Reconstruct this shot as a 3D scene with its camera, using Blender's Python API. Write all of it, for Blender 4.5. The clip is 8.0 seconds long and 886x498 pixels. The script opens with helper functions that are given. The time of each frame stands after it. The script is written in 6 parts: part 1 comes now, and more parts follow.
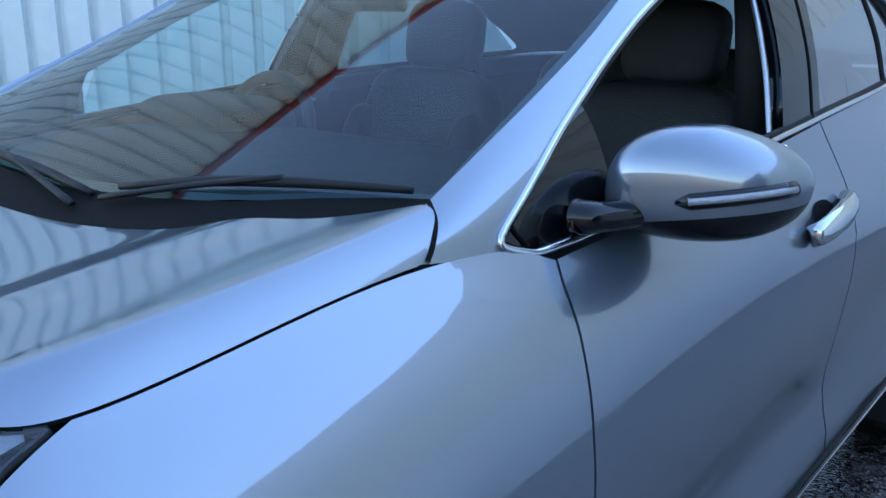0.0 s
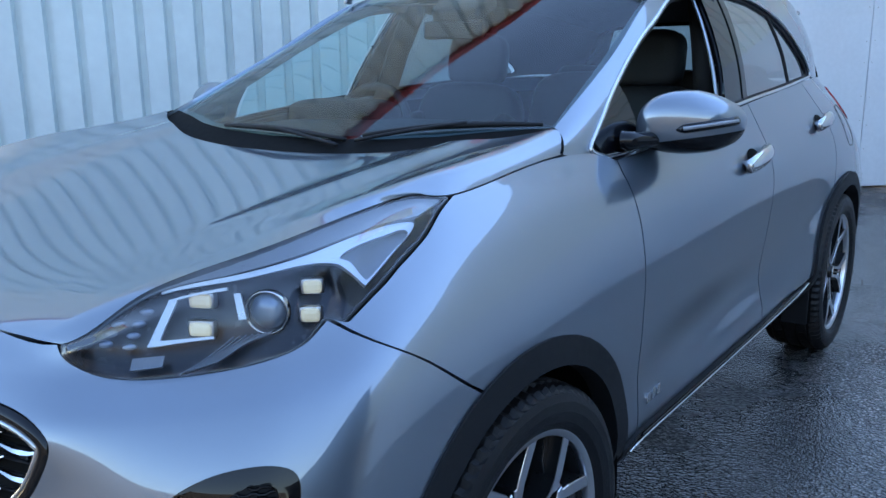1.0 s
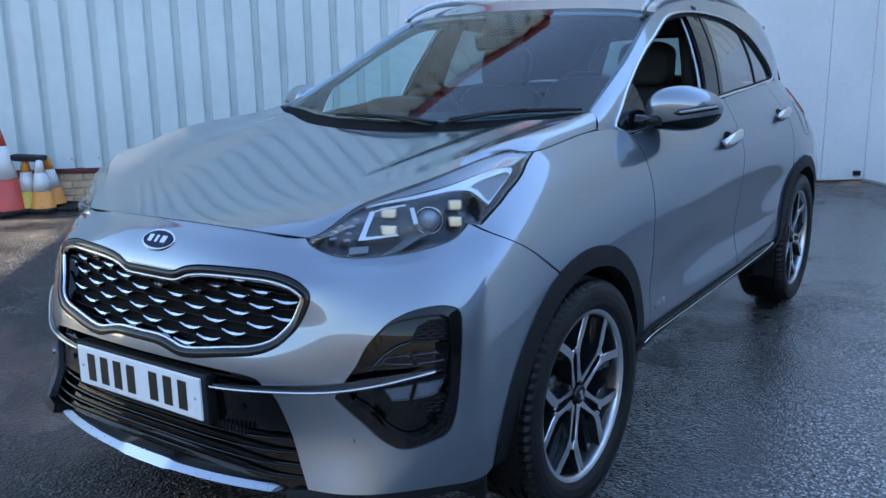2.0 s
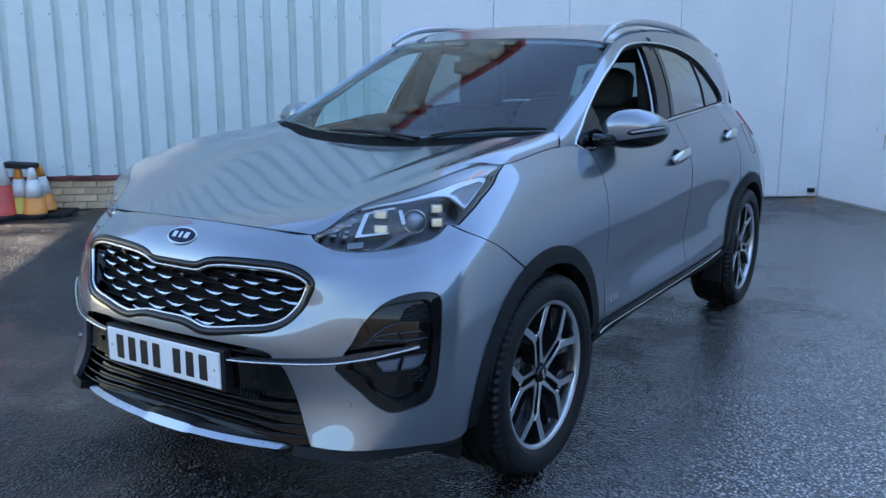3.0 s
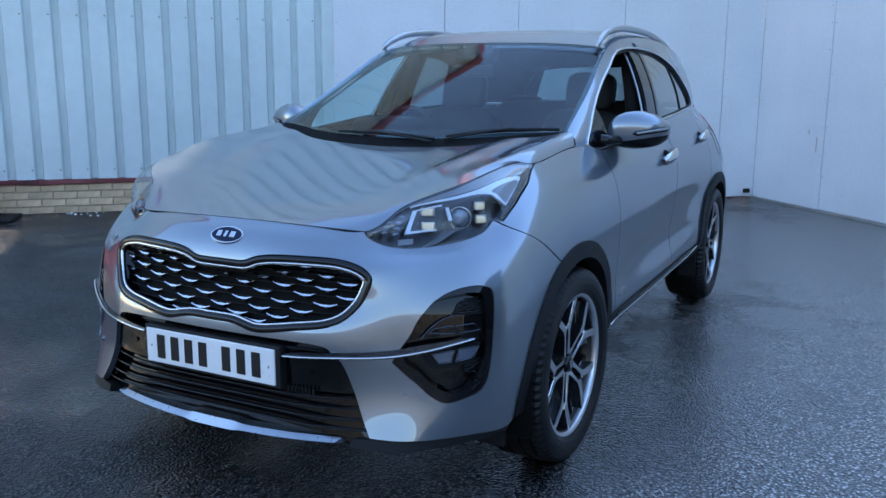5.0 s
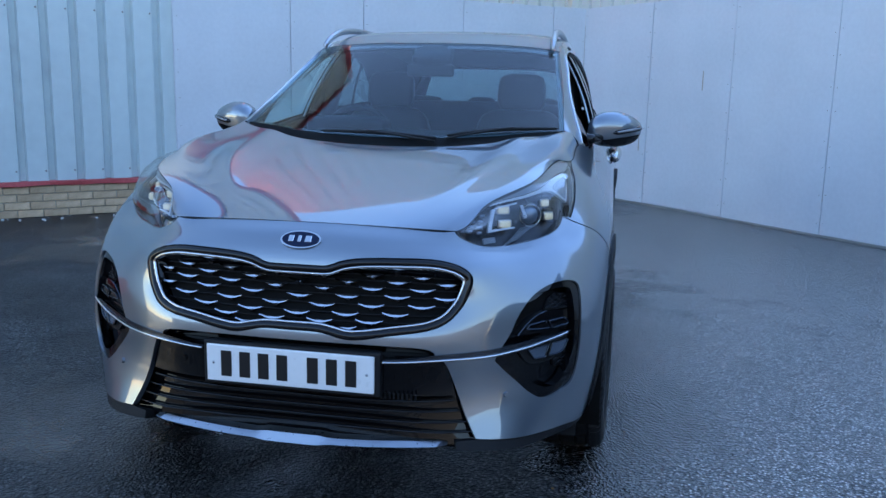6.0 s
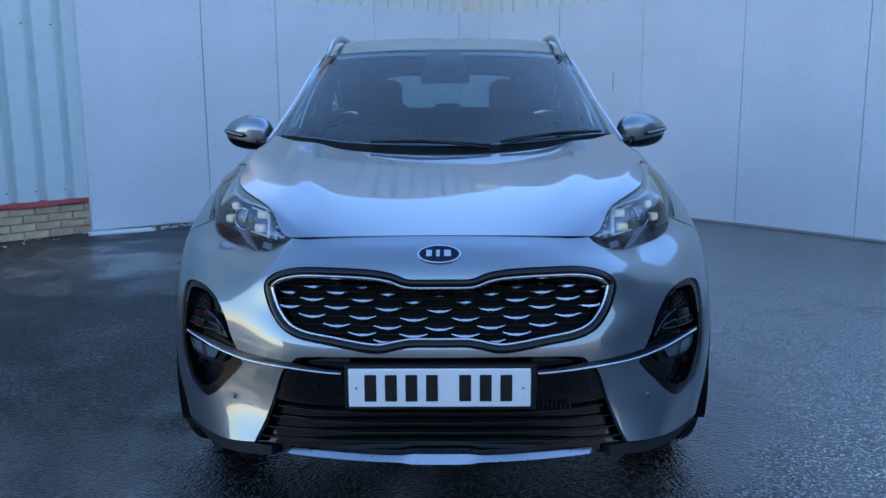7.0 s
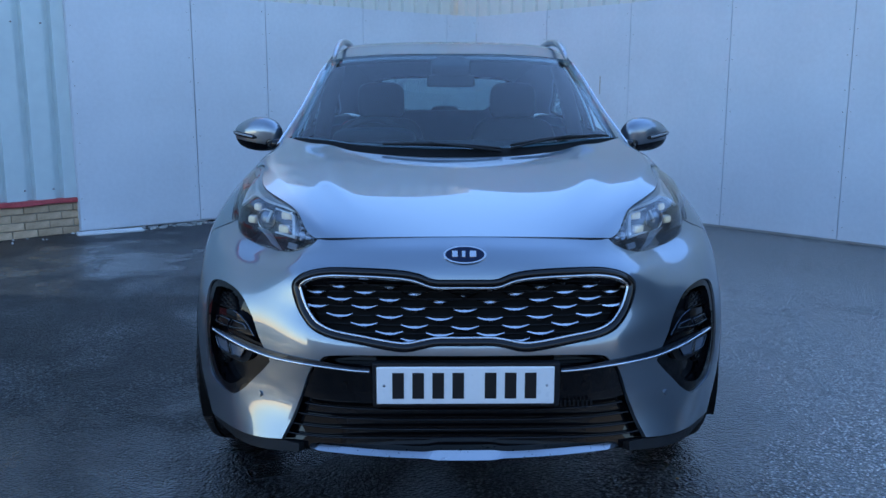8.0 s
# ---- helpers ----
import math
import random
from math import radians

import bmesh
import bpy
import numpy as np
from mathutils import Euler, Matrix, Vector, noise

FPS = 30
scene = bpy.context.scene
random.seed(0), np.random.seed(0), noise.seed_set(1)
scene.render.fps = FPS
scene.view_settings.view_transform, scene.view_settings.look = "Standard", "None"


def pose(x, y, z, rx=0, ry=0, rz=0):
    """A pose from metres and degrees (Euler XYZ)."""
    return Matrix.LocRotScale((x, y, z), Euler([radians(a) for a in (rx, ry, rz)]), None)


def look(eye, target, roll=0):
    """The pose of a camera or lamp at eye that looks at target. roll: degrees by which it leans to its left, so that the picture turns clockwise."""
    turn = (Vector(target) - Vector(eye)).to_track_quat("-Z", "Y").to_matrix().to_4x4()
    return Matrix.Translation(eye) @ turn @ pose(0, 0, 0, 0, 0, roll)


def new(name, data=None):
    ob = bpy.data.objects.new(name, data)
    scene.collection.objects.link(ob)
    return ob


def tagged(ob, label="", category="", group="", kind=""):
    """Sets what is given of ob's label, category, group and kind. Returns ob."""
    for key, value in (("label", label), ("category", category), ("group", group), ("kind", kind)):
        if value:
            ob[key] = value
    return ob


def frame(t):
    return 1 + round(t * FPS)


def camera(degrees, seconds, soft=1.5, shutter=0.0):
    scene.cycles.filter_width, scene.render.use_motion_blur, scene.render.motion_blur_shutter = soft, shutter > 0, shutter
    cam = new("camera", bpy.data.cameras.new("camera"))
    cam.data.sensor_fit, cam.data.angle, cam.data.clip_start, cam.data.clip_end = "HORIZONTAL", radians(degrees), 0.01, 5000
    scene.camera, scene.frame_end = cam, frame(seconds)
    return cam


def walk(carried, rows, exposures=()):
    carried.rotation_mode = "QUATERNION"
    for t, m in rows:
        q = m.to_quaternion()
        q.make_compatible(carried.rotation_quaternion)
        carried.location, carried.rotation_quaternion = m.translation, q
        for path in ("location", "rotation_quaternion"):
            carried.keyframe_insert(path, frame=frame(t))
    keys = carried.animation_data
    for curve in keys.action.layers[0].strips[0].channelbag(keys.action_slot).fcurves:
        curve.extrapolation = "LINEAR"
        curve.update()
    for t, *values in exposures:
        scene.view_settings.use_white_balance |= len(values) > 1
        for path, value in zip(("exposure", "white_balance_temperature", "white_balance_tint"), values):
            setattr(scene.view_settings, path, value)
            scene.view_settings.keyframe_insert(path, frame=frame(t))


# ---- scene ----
cam = camera(54.8, 8.0)
PATH = [
    (0, (1.357, -0.311, 1.371), (0.118, 1.162, 0.827), 0.3),
    (0.5, (1.504, -0.818, 1.33), (0.31, 0.716, 0.86), -1.1),
    (0.6, (1.553, -0.941, 1.326), (0.357, 0.596, 0.873), -1.5),
    (1, (1.659, -1.319, 1.326), (0.514, 0.257, 0.874), -0.7),
    (1.5, (1.811, -1.776, 1.346), (0.67, -0.202, 0.877), -0.3),
    (1.7, (1.846, -1.963, 1.31), (0.716, -0.375, 0.859), -0.8),
    (2.8, (2.101, -2.501, 1.355), (1.037, -0.857, 0.948), -0.0),
    (3, (2.12, -2.538, 1.355), (1.059, -0.89, 0.957), -0.0),
    (3.5, (2.137, -2.571, 1.36), (1.074, -0.921, 0.978), 0.0),
    (4, (2.137, -2.578, 1.353), (1.072, -0.927, 0.98), 0.1),
    (4.5, (2.086, -2.642, 1.36), (1.061, -0.967, 0.986), 0.5),
    (4.7, (2.004, -2.714, 1.35), (1.018, -1.015, 0.974), 0.6),
    (5.8, (1.109, -3.072, 1.339), (0.612, -1.176, 0.942), 0.5),
    (6, (0.9, -3.145, 1.326), (0.523, -1.218, 0.948), 1.2),
    (6.5, (0.415, -3.222, 1.34), (0.255, -1.263, 0.968), 0.7),
    (7, (0.047, -3.193, 1.326), (0.018, -1.227, 0.963), -0.4),
    (7.5, (-0.111, -3.235, 1.336), (-0.096, -1.269, 0.97), -0.1),
    (8, (-0.103, -3.253, 1.336), (-0.073, -1.286, 0.976), 0.1),
]
EXPOSURES = [(0.0, 3.5, 6100, 19), (1.5, 3.28, 6100, 19), (4.5, 3.17, 5950, 18), (6.0, 3.03, 5750, 18), (7.0, 2.82, 5450, 17), (8.0, 2.78, 5350, 17)]
walk(cam, [(t, look(eye, target, roll)) for t, eye, target, roll in PATH], EXPOSURES)

# ---- light ----
SUN_AZ, SUN_EL = 49.5, 34.0  # degrees: from +x towards +y, and above the horizon
world = bpy.data.worlds.new("sky")
scene.world = world
world.use_nodes = True
wn = world.node_tree.nodes
sky = wn.new("ShaderNodeTexSky")
sky.sky_type, sky.sun_disc = "NISHITA", False
sky.sun_elevation, sky.sun_rotation = radians(SUN_EL), radians(90 - SUN_AZ)
sky.air_density, sky.dust_density, sky.ozone_density = 1.7, 0.0, 3.2
wn["Background"].inputs[1].default_value = 0.055
world.node_tree.links.new(sky.outputs[0], wn["Background"].inputs[0])
sun_data = bpy.data.lights.new("sun", "SUN")
sun_data.energy, sun_data.angle, sun_data.color = 5.0, radians(0.6), (1.0, 0.87, 0.64)
sun = new("sun", sun_data)
sun_way = Vector((math.cos(radians(SUN_EL)) * math.cos(radians(SUN_AZ)), math.cos(radians(SUN_EL)) * math.sin(radians(SUN_AZ)), math.sin(radians(SUN_EL))))
sun.matrix_world = look(sun_way * 60, (0, 0, 0))


# ---- materials ----
def material(name, colour, rough=0.5, metal=0.0, coat=0.0, spread=0.12, scale=6.0, fine=60.0, bump=0.0, bump_scale=200.0, colour2=None, rough_spread=0.08, per_piece=0.0, ior=1.5, spec=0.5):
    """A surface with its colour and gloss varied at two scales, fine relief, and an optional tone of its own for each piece."""
    m = bpy.data.materials.new(name)
    m.use_nodes = True
    t = m.node_tree
    n, link = t.nodes, t.links.new
    b = n["Principled BSDF"]
    co = n.new("ShaderNodeTexCoord")
    big, small = n.new("ShaderNodeTexNoise"), n.new("ShaderNodeTexNoise")
    big.inputs["Scale"].default_value, big.inputs["Detail"].default_value = scale, 4
    small.inputs["Scale"].default_value, small.inputs["Detail"].default_value = fine, 3
    add = n.new("ShaderNodeMath")
    add.operation = "MULTIPLY_ADD"
    add.inputs[1].default_value = 0.65
    half = n.new("ShaderNodeMath")
    half.operation = "MULTIPLY"
    half.inputs[1].default_value = 0.35
    for tex in (big, small):
        link(co.outputs["Object"], tex.inputs["Vector"])
    link(small.outputs["Fac"], half.inputs[0])
    link(big.outputs["Fac"], add.inputs[0])
    link(half.outputs[0], add.inputs[2])
    ramp = n.new("ShaderNodeValToRGB")
    lo = tuple(max(0.0, c * (1 - spread)) for c in colour)
    hi = tuple(min(1.0, c * (1 + spread)) for c in (colour2 or colour))
    ramp.color_ramp.elements[0].position, ramp.color_ramp.elements[1].position = 0.3, 0.7
    ramp.color_ramp.elements[0].color, ramp.color_ramp.elements[1].color = (*lo, 1), (*hi, 1)
    link(add.outputs[0], ramp.inputs[0])
    out = ramp.outputs[0]
    if per_piece:
        info = n.new("ShaderNodeObjectInfo")
        vary = n.new("ShaderNodeMapRange")
        vary.inputs[3].default_value, vary.inputs[4].default_value = 1 - per_piece, 1 + per_piece
        link(info.outputs["Random"], vary.inputs[0])
        mul = n.new("ShaderNodeVectorMath")
        mul.operation = "SCALE"
        link(out, mul.inputs[0])
        link(vary.outputs[0], mul.inputs["Scale"])
        out = mul.outputs[0]
    link(out, b.inputs["Base Color"])
    rr = n.new("ShaderNodeMapRange")
    rr.inputs[3].default_value, rr.inputs[4].default_value = max(0.0, rough - rough_spread), min(1.0, rough + rough_spread)
    link(small.outputs["Fac"], rr.inputs[0])
    link(rr.outputs[0], b.inputs["Roughness"])
    b.inputs["Metallic"].default_value, b.inputs["Coat Weight"].default_value, b.inputs["IOR"].default_value = metal, coat, ior
    b.inputs["Coat Roughness"].default_value = 0.02
    b.inputs["Specular IOR Level"].default_value = spec
    if bump:
        relief = n.new("ShaderNodeTexNoise")
        relief.inputs["Scale"].default_value, relief.inputs["Detail"].default_value = bump_scale, 3
        link(co.outputs["Object"], relief.inputs["Vector"])
        bp = n.new("ShaderNodeBump")
        bp.inputs["Strength"].default_value, bp.inputs["Distance"].default_value = bump, 0.01
        link(relief.outputs["Fac"], bp.inputs["Height"])
        link(bp.outputs[0], b.inputs["Normal"])
    return m


def asphalt():
    """Dark wet tarmac: stone chippings as relief, damp patches with more gloss."""
    m = material("wet_asphalt", (0.03, 0.031, 0.033), 0.5)
    t = m.node_tree
    n, link = t.nodes, t.links.new
    b = n["Principled BSDF"]
    co = n.new("ShaderNodeTexCoord")

    def tex(kind, scale, detail=0):
        q = n.new("ShaderNodeTex" + kind)
        q.inputs["Scale"].default_value = scale
        if kind == "Noise":
            q.inputs["Detail"].default_value = detail
        link(co.outputs["Object"], q.inputs["Vector"])
        return q

    def maths(op, a, c, d=None):
        q = n.new("ShaderNodeMath")
        q.operation = op
        for i, v in enumerate((a, c, d)):
            if v is None:
                continue
            if isinstance(v, (int, float)):
                q.inputs[i].default_value = v
            else:
                link(v, q.inputs[i])
        return q.outputs[0]

    def ramp(src, p0, c0, p1, c1):
        q = n.new("ShaderNodeValToRGB")
        q.color_ramp.elements[0].position, q.color_ramp.elements[1].position = p0, p1
        q.color_ramp.elements[0].color, q.color_ramp.elements[1].color = (*c0, 1), (*c1, 1)
        link(src, q.inputs[0])
        return q.outputs[0]

    chips, fine = tex("Voronoi", 90), tex("Noise", 260, 2)
    wet, patch = tex("Noise", 0.42, 5), tex("Noise", 2.3, 4)
    pick = n.new("ShaderNodeSeparateColor")
    link(chips.outputs["Color"], pick.inputs[0])
    # a few chippings stand proud of the rest
    proud = maths("MULTIPLY_ADD", maths("POWER", pick.outputs[1], 2.5), 1.15, 0.22)
    height = maths("MULTIPLY_ADD", fine.outputs["Fac"], 0.16, maths("MULTIPLY", proud, maths("SUBTRACT", 1.0, chips.outputs["Distance"])))
    bp = n.new("ShaderNodeBump")
    bp.inputs["Strength"].default_value, bp.inputs["Distance"].default_value = 1.0, 0.016
    link(height, bp.inputs["Height"])
    link(bp.outputs[0], b.inputs["Normal"])
    # the yard drains towards the boards on the east side, where it stays wet
    place = n.new("ShaderNodeSeparateXYZ")
    link(co.outputs["Object"], place.inputs[0])
    drain = n.new("ShaderNodeMapRange")
    for i, v in enumerate((-2.0, 2.5, 0.10, -0.16)):
        drain.inputs[i + 1].default_value = v
    link(place.outputs[0], drain.inputs[0])
    damp = maths("ADD", drain.outputs[0], maths("MULTIPLY_ADD", patch.outputs["Fac"], 0.55, maths("MULTIPLY_ADD", wet.outputs["Fac"], 1.0, -0.275)))
    link(ramp(damp, 0.42, (0.2, 0.2, 0.2), 0.66, (0.42, 0.42, 0.42)), b.inputs["Roughness"])
    soft = n.new("ShaderNodeBump")
    soft.inputs["Strength"].default_value, soft.inputs["Distance"].default_value = 1.0, 0.011
    link(height, soft.inputs["Height"])
    link(soft.outputs[0], b.inputs["Coat Normal"])
    link(ramp(damp, 0.43, (1.0, 1.0, 1.0), 0.62, (0.0, 0.0, 0.0)), b.inputs["Coat Weight"])
    b.inputs["Coat Roughness"].default_value = 0.05
    b.inputs["Coat IOR"].default_value = 1.68
    b.inputs["Specular IOR Level"].default_value = 0.28
    grain = tex("Voronoi", 90)
    sep = n.new("ShaderNodeSeparateColor")
    link(grain.outputs["Color"], sep.inputs[0])
    # paler towards the east boards: sheen of boards and sky put into the colour
    paled = n.new("ShaderNodeMapRange")
    for i, v in enumerate((1.75, 2.95, 0.0, 1.15)):
        paled.inputs[i + 1].default_value = v
    link(maths("MULTIPLY_ADD", wet.outputs["Fac"], 1.3, maths("MULTIPLY_ADD", patch.outputs["Fac"], 0.5, place.outputs[0])), paled.inputs[0])
    # past the mouth of the yard the painted sheen ends, keeping bumper reflections dark
    mouth = n.new("ShaderNodeMapRange")
    for i, v in enumerate((-5.5, -3.0, 0.0, 1.0)):
        mouth.inputs[i + 1].default_value = v
    link(place.outputs[1], mouth.inputs[0])
    tone = maths("MULTIPLY_ADD", sep.outputs[0], 0.1, maths("MULTIPLY_ADD", patch.outputs["Fac"], 0.8, maths("MULTIPLY_ADD", wet.outputs["Fac"], 0.55, maths("MULTIPLY_ADD", paled.outputs[0], mouth.outputs[0], -0.43))))
    # pale stone faces, dark binder between them
    face = n.new("ShaderNodeMapRange")
    for i, v in enumerate((0.22, 0.58, 1.25, 0.07)):
        face.inputs[i + 1].default_value = v
    link(grain.outputs["Distance"], face.inputs[0])
    stone = n.new("ShaderNodeVectorMath")
    stone.operation = "SCALE"
    link(ramp(tone, 0.24, (0.012, 0.012, 0.013), 1.0, (0.30, 0.29, 0.28)), stone.inputs[0])
    # every chipping has a tone of its own, from near-black to pale quartz
    mixed = maths("MULTIPLY_ADD", maths("POWER", pick.outputs[2], 1.6), 1.5, 0.6)
    link(maths("MULTIPLY", face.outputs[0], mixed), stone.inputs["Scale"])
    link(stone.outputs[0], b.inputs["Base Color"])
    return m


def clear(name, tint, rough=0.0, base=0.055, power=4.0):
    """See-through glass: a thin pane that tints what lies behind it and mirrors more the flatter it is seen."""
    m = bpy.data.materials.new(name)
    m.use_nodes = True
    t = m.node_tree
    n, link = t.nodes, t.links.new
    n.remove(n["Principled BSDF"])
    tr, gl, mx, lw, pw, sc = (n.new("ShaderNode" + k) for k in ("BsdfTransparent", "BsdfGlossy", "MixShader", "LayerWeight", "Math", "Math"))
    tr.inputs[0].default_value = (*tint, 1)
    gl.inputs["Roughness"].default_value = rough
    lw.inputs["Blend"].default_value = 0.5
    pw.operation, sc.operation = "POWER", "MULTIPLY_ADD"
    pw.inputs[1].default_value, sc.inputs[1].default_value, sc.inputs[2].default_value = power, 1 - base, base
    link(lw.outputs["Facing"], pw.inputs[0])
    link(pw.outputs[0], sc.inputs[0])
    link(sc.outputs[0], mx.inputs[0])
    link(tr.outputs[0], mx.inputs[1])
    link(gl.outputs[0], mx.inputs[2])
    link(mx.outputs[0], n["Material Output"].inputs[0])
    return m


def glowing(name, colour, strength):
    m = material(name, colour, 0.3)
    b = m.node_tree.nodes["Principled BSDF"]
    b.inputs["Emission Color"].default_value, b.inputs["Emission Strength"].default_value = (*colour, 1), strength
    return m


ASPHALT = asphalt()
PAINT = material("metallic_paint", (0.155, 0.187, 0.224), 0.33, 0.75, 1.0, spread=0.03, scale=3, fine=1800, rough_spread=0.03)
PAINT.node_tree.nodes["Principled BSDF"].inputs["Coat IOR"].default_value = 2.1
PAINT.node_tree.nodes["Principled BSDF"].inputs["Specular Tint"].default_value = (0.5, 0.56, 0.64, 1)
BLACK_GLOSS = material("gloss_black", (0.003, 0.003, 0.004), 0.03, 0, 0.0, fine=40, rough_spread=0.01, spec=0.4)
BLACK_PLASTIC = material("black_plastic", (0.010, 0.0105, 0.012), 0.6, bump=0.15, bump_scale=900, spec=0.25)
INNER_DARK = material("dark_inner", (0.006, 0.006, 0.006), 0.8, spec=0.1)
CHROME = material("chrome", (0.58, 0.59, 0.6), 0.07, 1.0, spread=0.04, rough_spread=0.03)
CHROME_DARK = material("smoked_chrome", (0.075, 0.09, 0.115), 0.1, 1.0, spread=0.05, rough_spread=0.03)
SATIN = material("satin_silver", (0.42, 0.44, 0.47), 0.3, 1.0, spread=0.05)
RUBBER = material("tyre_rubber", (0.005, 0.005, 0.006), 0.45, bump=0.2, bump_scale=300, colour2=(0.009, 0.009, 0.010), spec=0.3)
ALLOY_CUT = material("machined_alloy", (0.66, 0.67, 0.69), 0.30, 1.0, spread=0.03, fine=900, rough_spread=0.02)
ALLOY_DARK = material("painted_dark_alloy", (0.012, 0.013, 0.015), 0.3, 0.2, 0.5)
ALLOY_SIDE = material("dark_gloss_alloy", (0.10, 0.105, 0.115), 0.22, 0.9, 0.6)
STEEL = material("brake_steel", (0.33, 0.32, 0.31), 0.38, 1.0, spread=0.2, fine=20)
GLASS = clear("clear_window_glass", (0.66, 0.84, 0.86), base=0.03, power=4.6)
GLASS_DARK = clear("tinted_window_glass", (0.40, 0.50, 0.50), base=0.34)
LENS = clear("lamp_lens", (0.93, 0.95, 0.97), base=0.05, power=2.6)
LEATHER = material("black_leather", (0.009, 0.009, 0.010), 0.5, bump=0.35, bump_scale=220, colour2=(0.013, 0.013, 0.014), spec=0.3)
TRIM_DARK = material("dark_cabin_plastic", (0.010, 0.010, 0.011), 0.6, bump=0.2, bump_scale=500, spec=0.2)
HEADLINING = material("grey_headlining", (0.08, 0.08, 0.08), 0.9, bump=0.2, bump_scale=600)
LED = glowing("lit_led", (0.46, 0.45, 0.32), 0.06)
RED_LENS = material("red_lamp_lens", (0.42, 0.012, 0.012), 0.12, 0, 0.6)
WHITE_PLATE = material("white_plate", (0.78, 0.79, 0.8), 0.3, 0, 0.3, spread=0.03)
PLATE_INK = material("black_ink", (0.008, 0.008, 0.009), 0.4)
SHEET = material("white_steel_sheet", (0.555, 0.63, 0.635), 0.42, spread=0.06, scale=0.8, fine=9, colour2=(0.61, 0.685, 0.68), bump=0.04, bump_scale=8)
CREAM_SHEET = material("cream_steel_sheet", (0.72, 0.72, 0.665), 0.45, spread=0.06, scale=0.8, fine=9)
RED_PAINT = material("faded_red_paint", (0.42, 0.045, 0.05), 0.5, spread=0.25, scale=3, fine=30, colour2=(0.5, 0.09, 0.09))
BRICK = material("buff_brick", (0.52, 0.36, 0.21), 0.85, spread=0.18, scale=9, fine=80, bump=0.5, bump_scale=120, per_piece=0.16, colour2=(0.60, 0.44, 0.28))
MORTAR = material("grey_mortar", (0.44, 0.38, 0.30), 0.9, bump=0.5, bump_scale=90)
PLY = material("white_painted_board", (0.66, 0.68, 0.71), 0.5, spread=0.05, scale=1.3, fine=25, bump=0.08, bump_scale=30, colour2=(0.70, 0.72, 0.75))
SCREW = material("rusty_screw", (0.30, 0.28, 0.26), 0.6, 0.6)
CONE_ORANGE = material("faded_orange_plastic", (0.72, 0.27, 0.05), 0.5, spread=0.2, scale=9)
CONE_WHITE = material("reflective_white_sleeve", (0.66, 0.66, 0.64), 0.4, spread=0.12, scale=14)
CONE_RED = material("faded_red_plastic", (0.55, 0.07, 0.05), 0.5, spread=0.2, scale=9)
CONE_YELLOW = material("yellow_plastic", (0.6, 0.42, 0.06), 0.5, spread=0.2, scale=9)
LITTER = material("pale_litter", (0.5, 0.5, 0.48), 0.8)
GRAVEL = material("grey_gravel", (0.16, 0.16, 0.16), 0.8, spread=0.4, scale=14, fine=60, colour2=(0.42, 0.42, 0.40))
LEAF = material("dry_leaf", (0.22, 0.14, 0.06), 0.8, per_piece=0.3)


# ---- building tools ----
def mesh_of(name, verts, faces, mat, smooth=False, normals=None):
    me = bpy.data.meshes.new(name)
    me.from_pydata([tuple(map(float, v)) for v in verts], [], [tuple(map(int, f)) for f in faces])
    me.materials.append(mat)
    me.polygons.foreach_set("use_smooth", [smooth] * len(me.polygons))
    if normals is not None:
        me.normals_split_custom_set_from_vertices([tuple(map(float, v)) for v in normals])
    me.update()
    return me


def mesh_bm(name, bm, mat, smooth=False):
    me = bpy.data.meshes.new(name)
    bm.to_mesh(me)
    bm.free()
    me.materials.append(mat)
    me.polygons.foreach_set("use_smooth", [smooth] * len(me.polygons))
    return me


def part(name, data, mat=None, parent=None, label="", m=None, smooth=False):
    """Links a mesh (or a bmesh) as one object, under a thing or a part if one is given."""
    if isinstance(data, bmesh.types.BMesh):
        data = mesh_bm(name, data, mat, smooth)
    ob = new(name, data)
    if parent is not None:
        ob.parent = parent
    if m is not None:
        ob.matrix_local = m
    if label:
        ob["label"] = label
    return ob


def mirrored(me):
    """The same mesh on the other side of the car's middle plane."""
    out = me.copy()
    n = len(me.vertices)
    co = np.empty(n * 3)
    me.vertices.foreach_get("co", co)
    co = co.reshape(-1, 3) * (-1, 1, 1)
    faces = [tuple(reversed(p.vertices)) for p in me.polygons]
    smooth = [p.use_smooth for p in me.polygons]
    out = bpy.data.meshes.new(me.name)
    out.from_pydata([tuple(v) for v in co], [], faces)
    for mt in me.materials:
        out.materials.append(mt)
    out.polygons.foreach_set("use_smooth", smooth)
    if me.has_custom_normals:
        normals = np.zeros((n, 3))
        for lp, cn in zip(me.loops, me.corner_normals):
            normals[lp.vertex_index] = cn.vector
        out.normals_split_custom_set_from_vertices([tuple(v) for v in normals * (-1, 1, 1)])
    out.update()
    return out


def both(name, me, parent, label=""):
    """A part on each side of the car."""
    return part(name, me, None, parent, label), part(name, mirrored(me), None, parent, label)


def group_thing(name, label, category, at=(0, 0, 0), group="", turn=0):
    ob = new(name)
    ob.empty_display_size = 0.1
    ob.matrix_world = pose(*at, 0, 0, turn)
    return tagged(ob, label, category, group)


def box(lo, hi, bevel=0.0, seg=2):
    bm = bmesh.new()
    bmesh.ops.create_cube(bm, size=1)
    lo, hi = Vector(lo), Vector(hi)
    for v in bm.verts:
        v.co = Vector((lo[i] + (v.co[i] + 0.5) * (hi[i] - lo[i]) for i in range(3)))
    if bevel:
        bmesh.ops.bevel(bm, geom=bm.edges[:], offset=bevel, segments=seg, affect="EDGES", profile=0.6)
    return bm


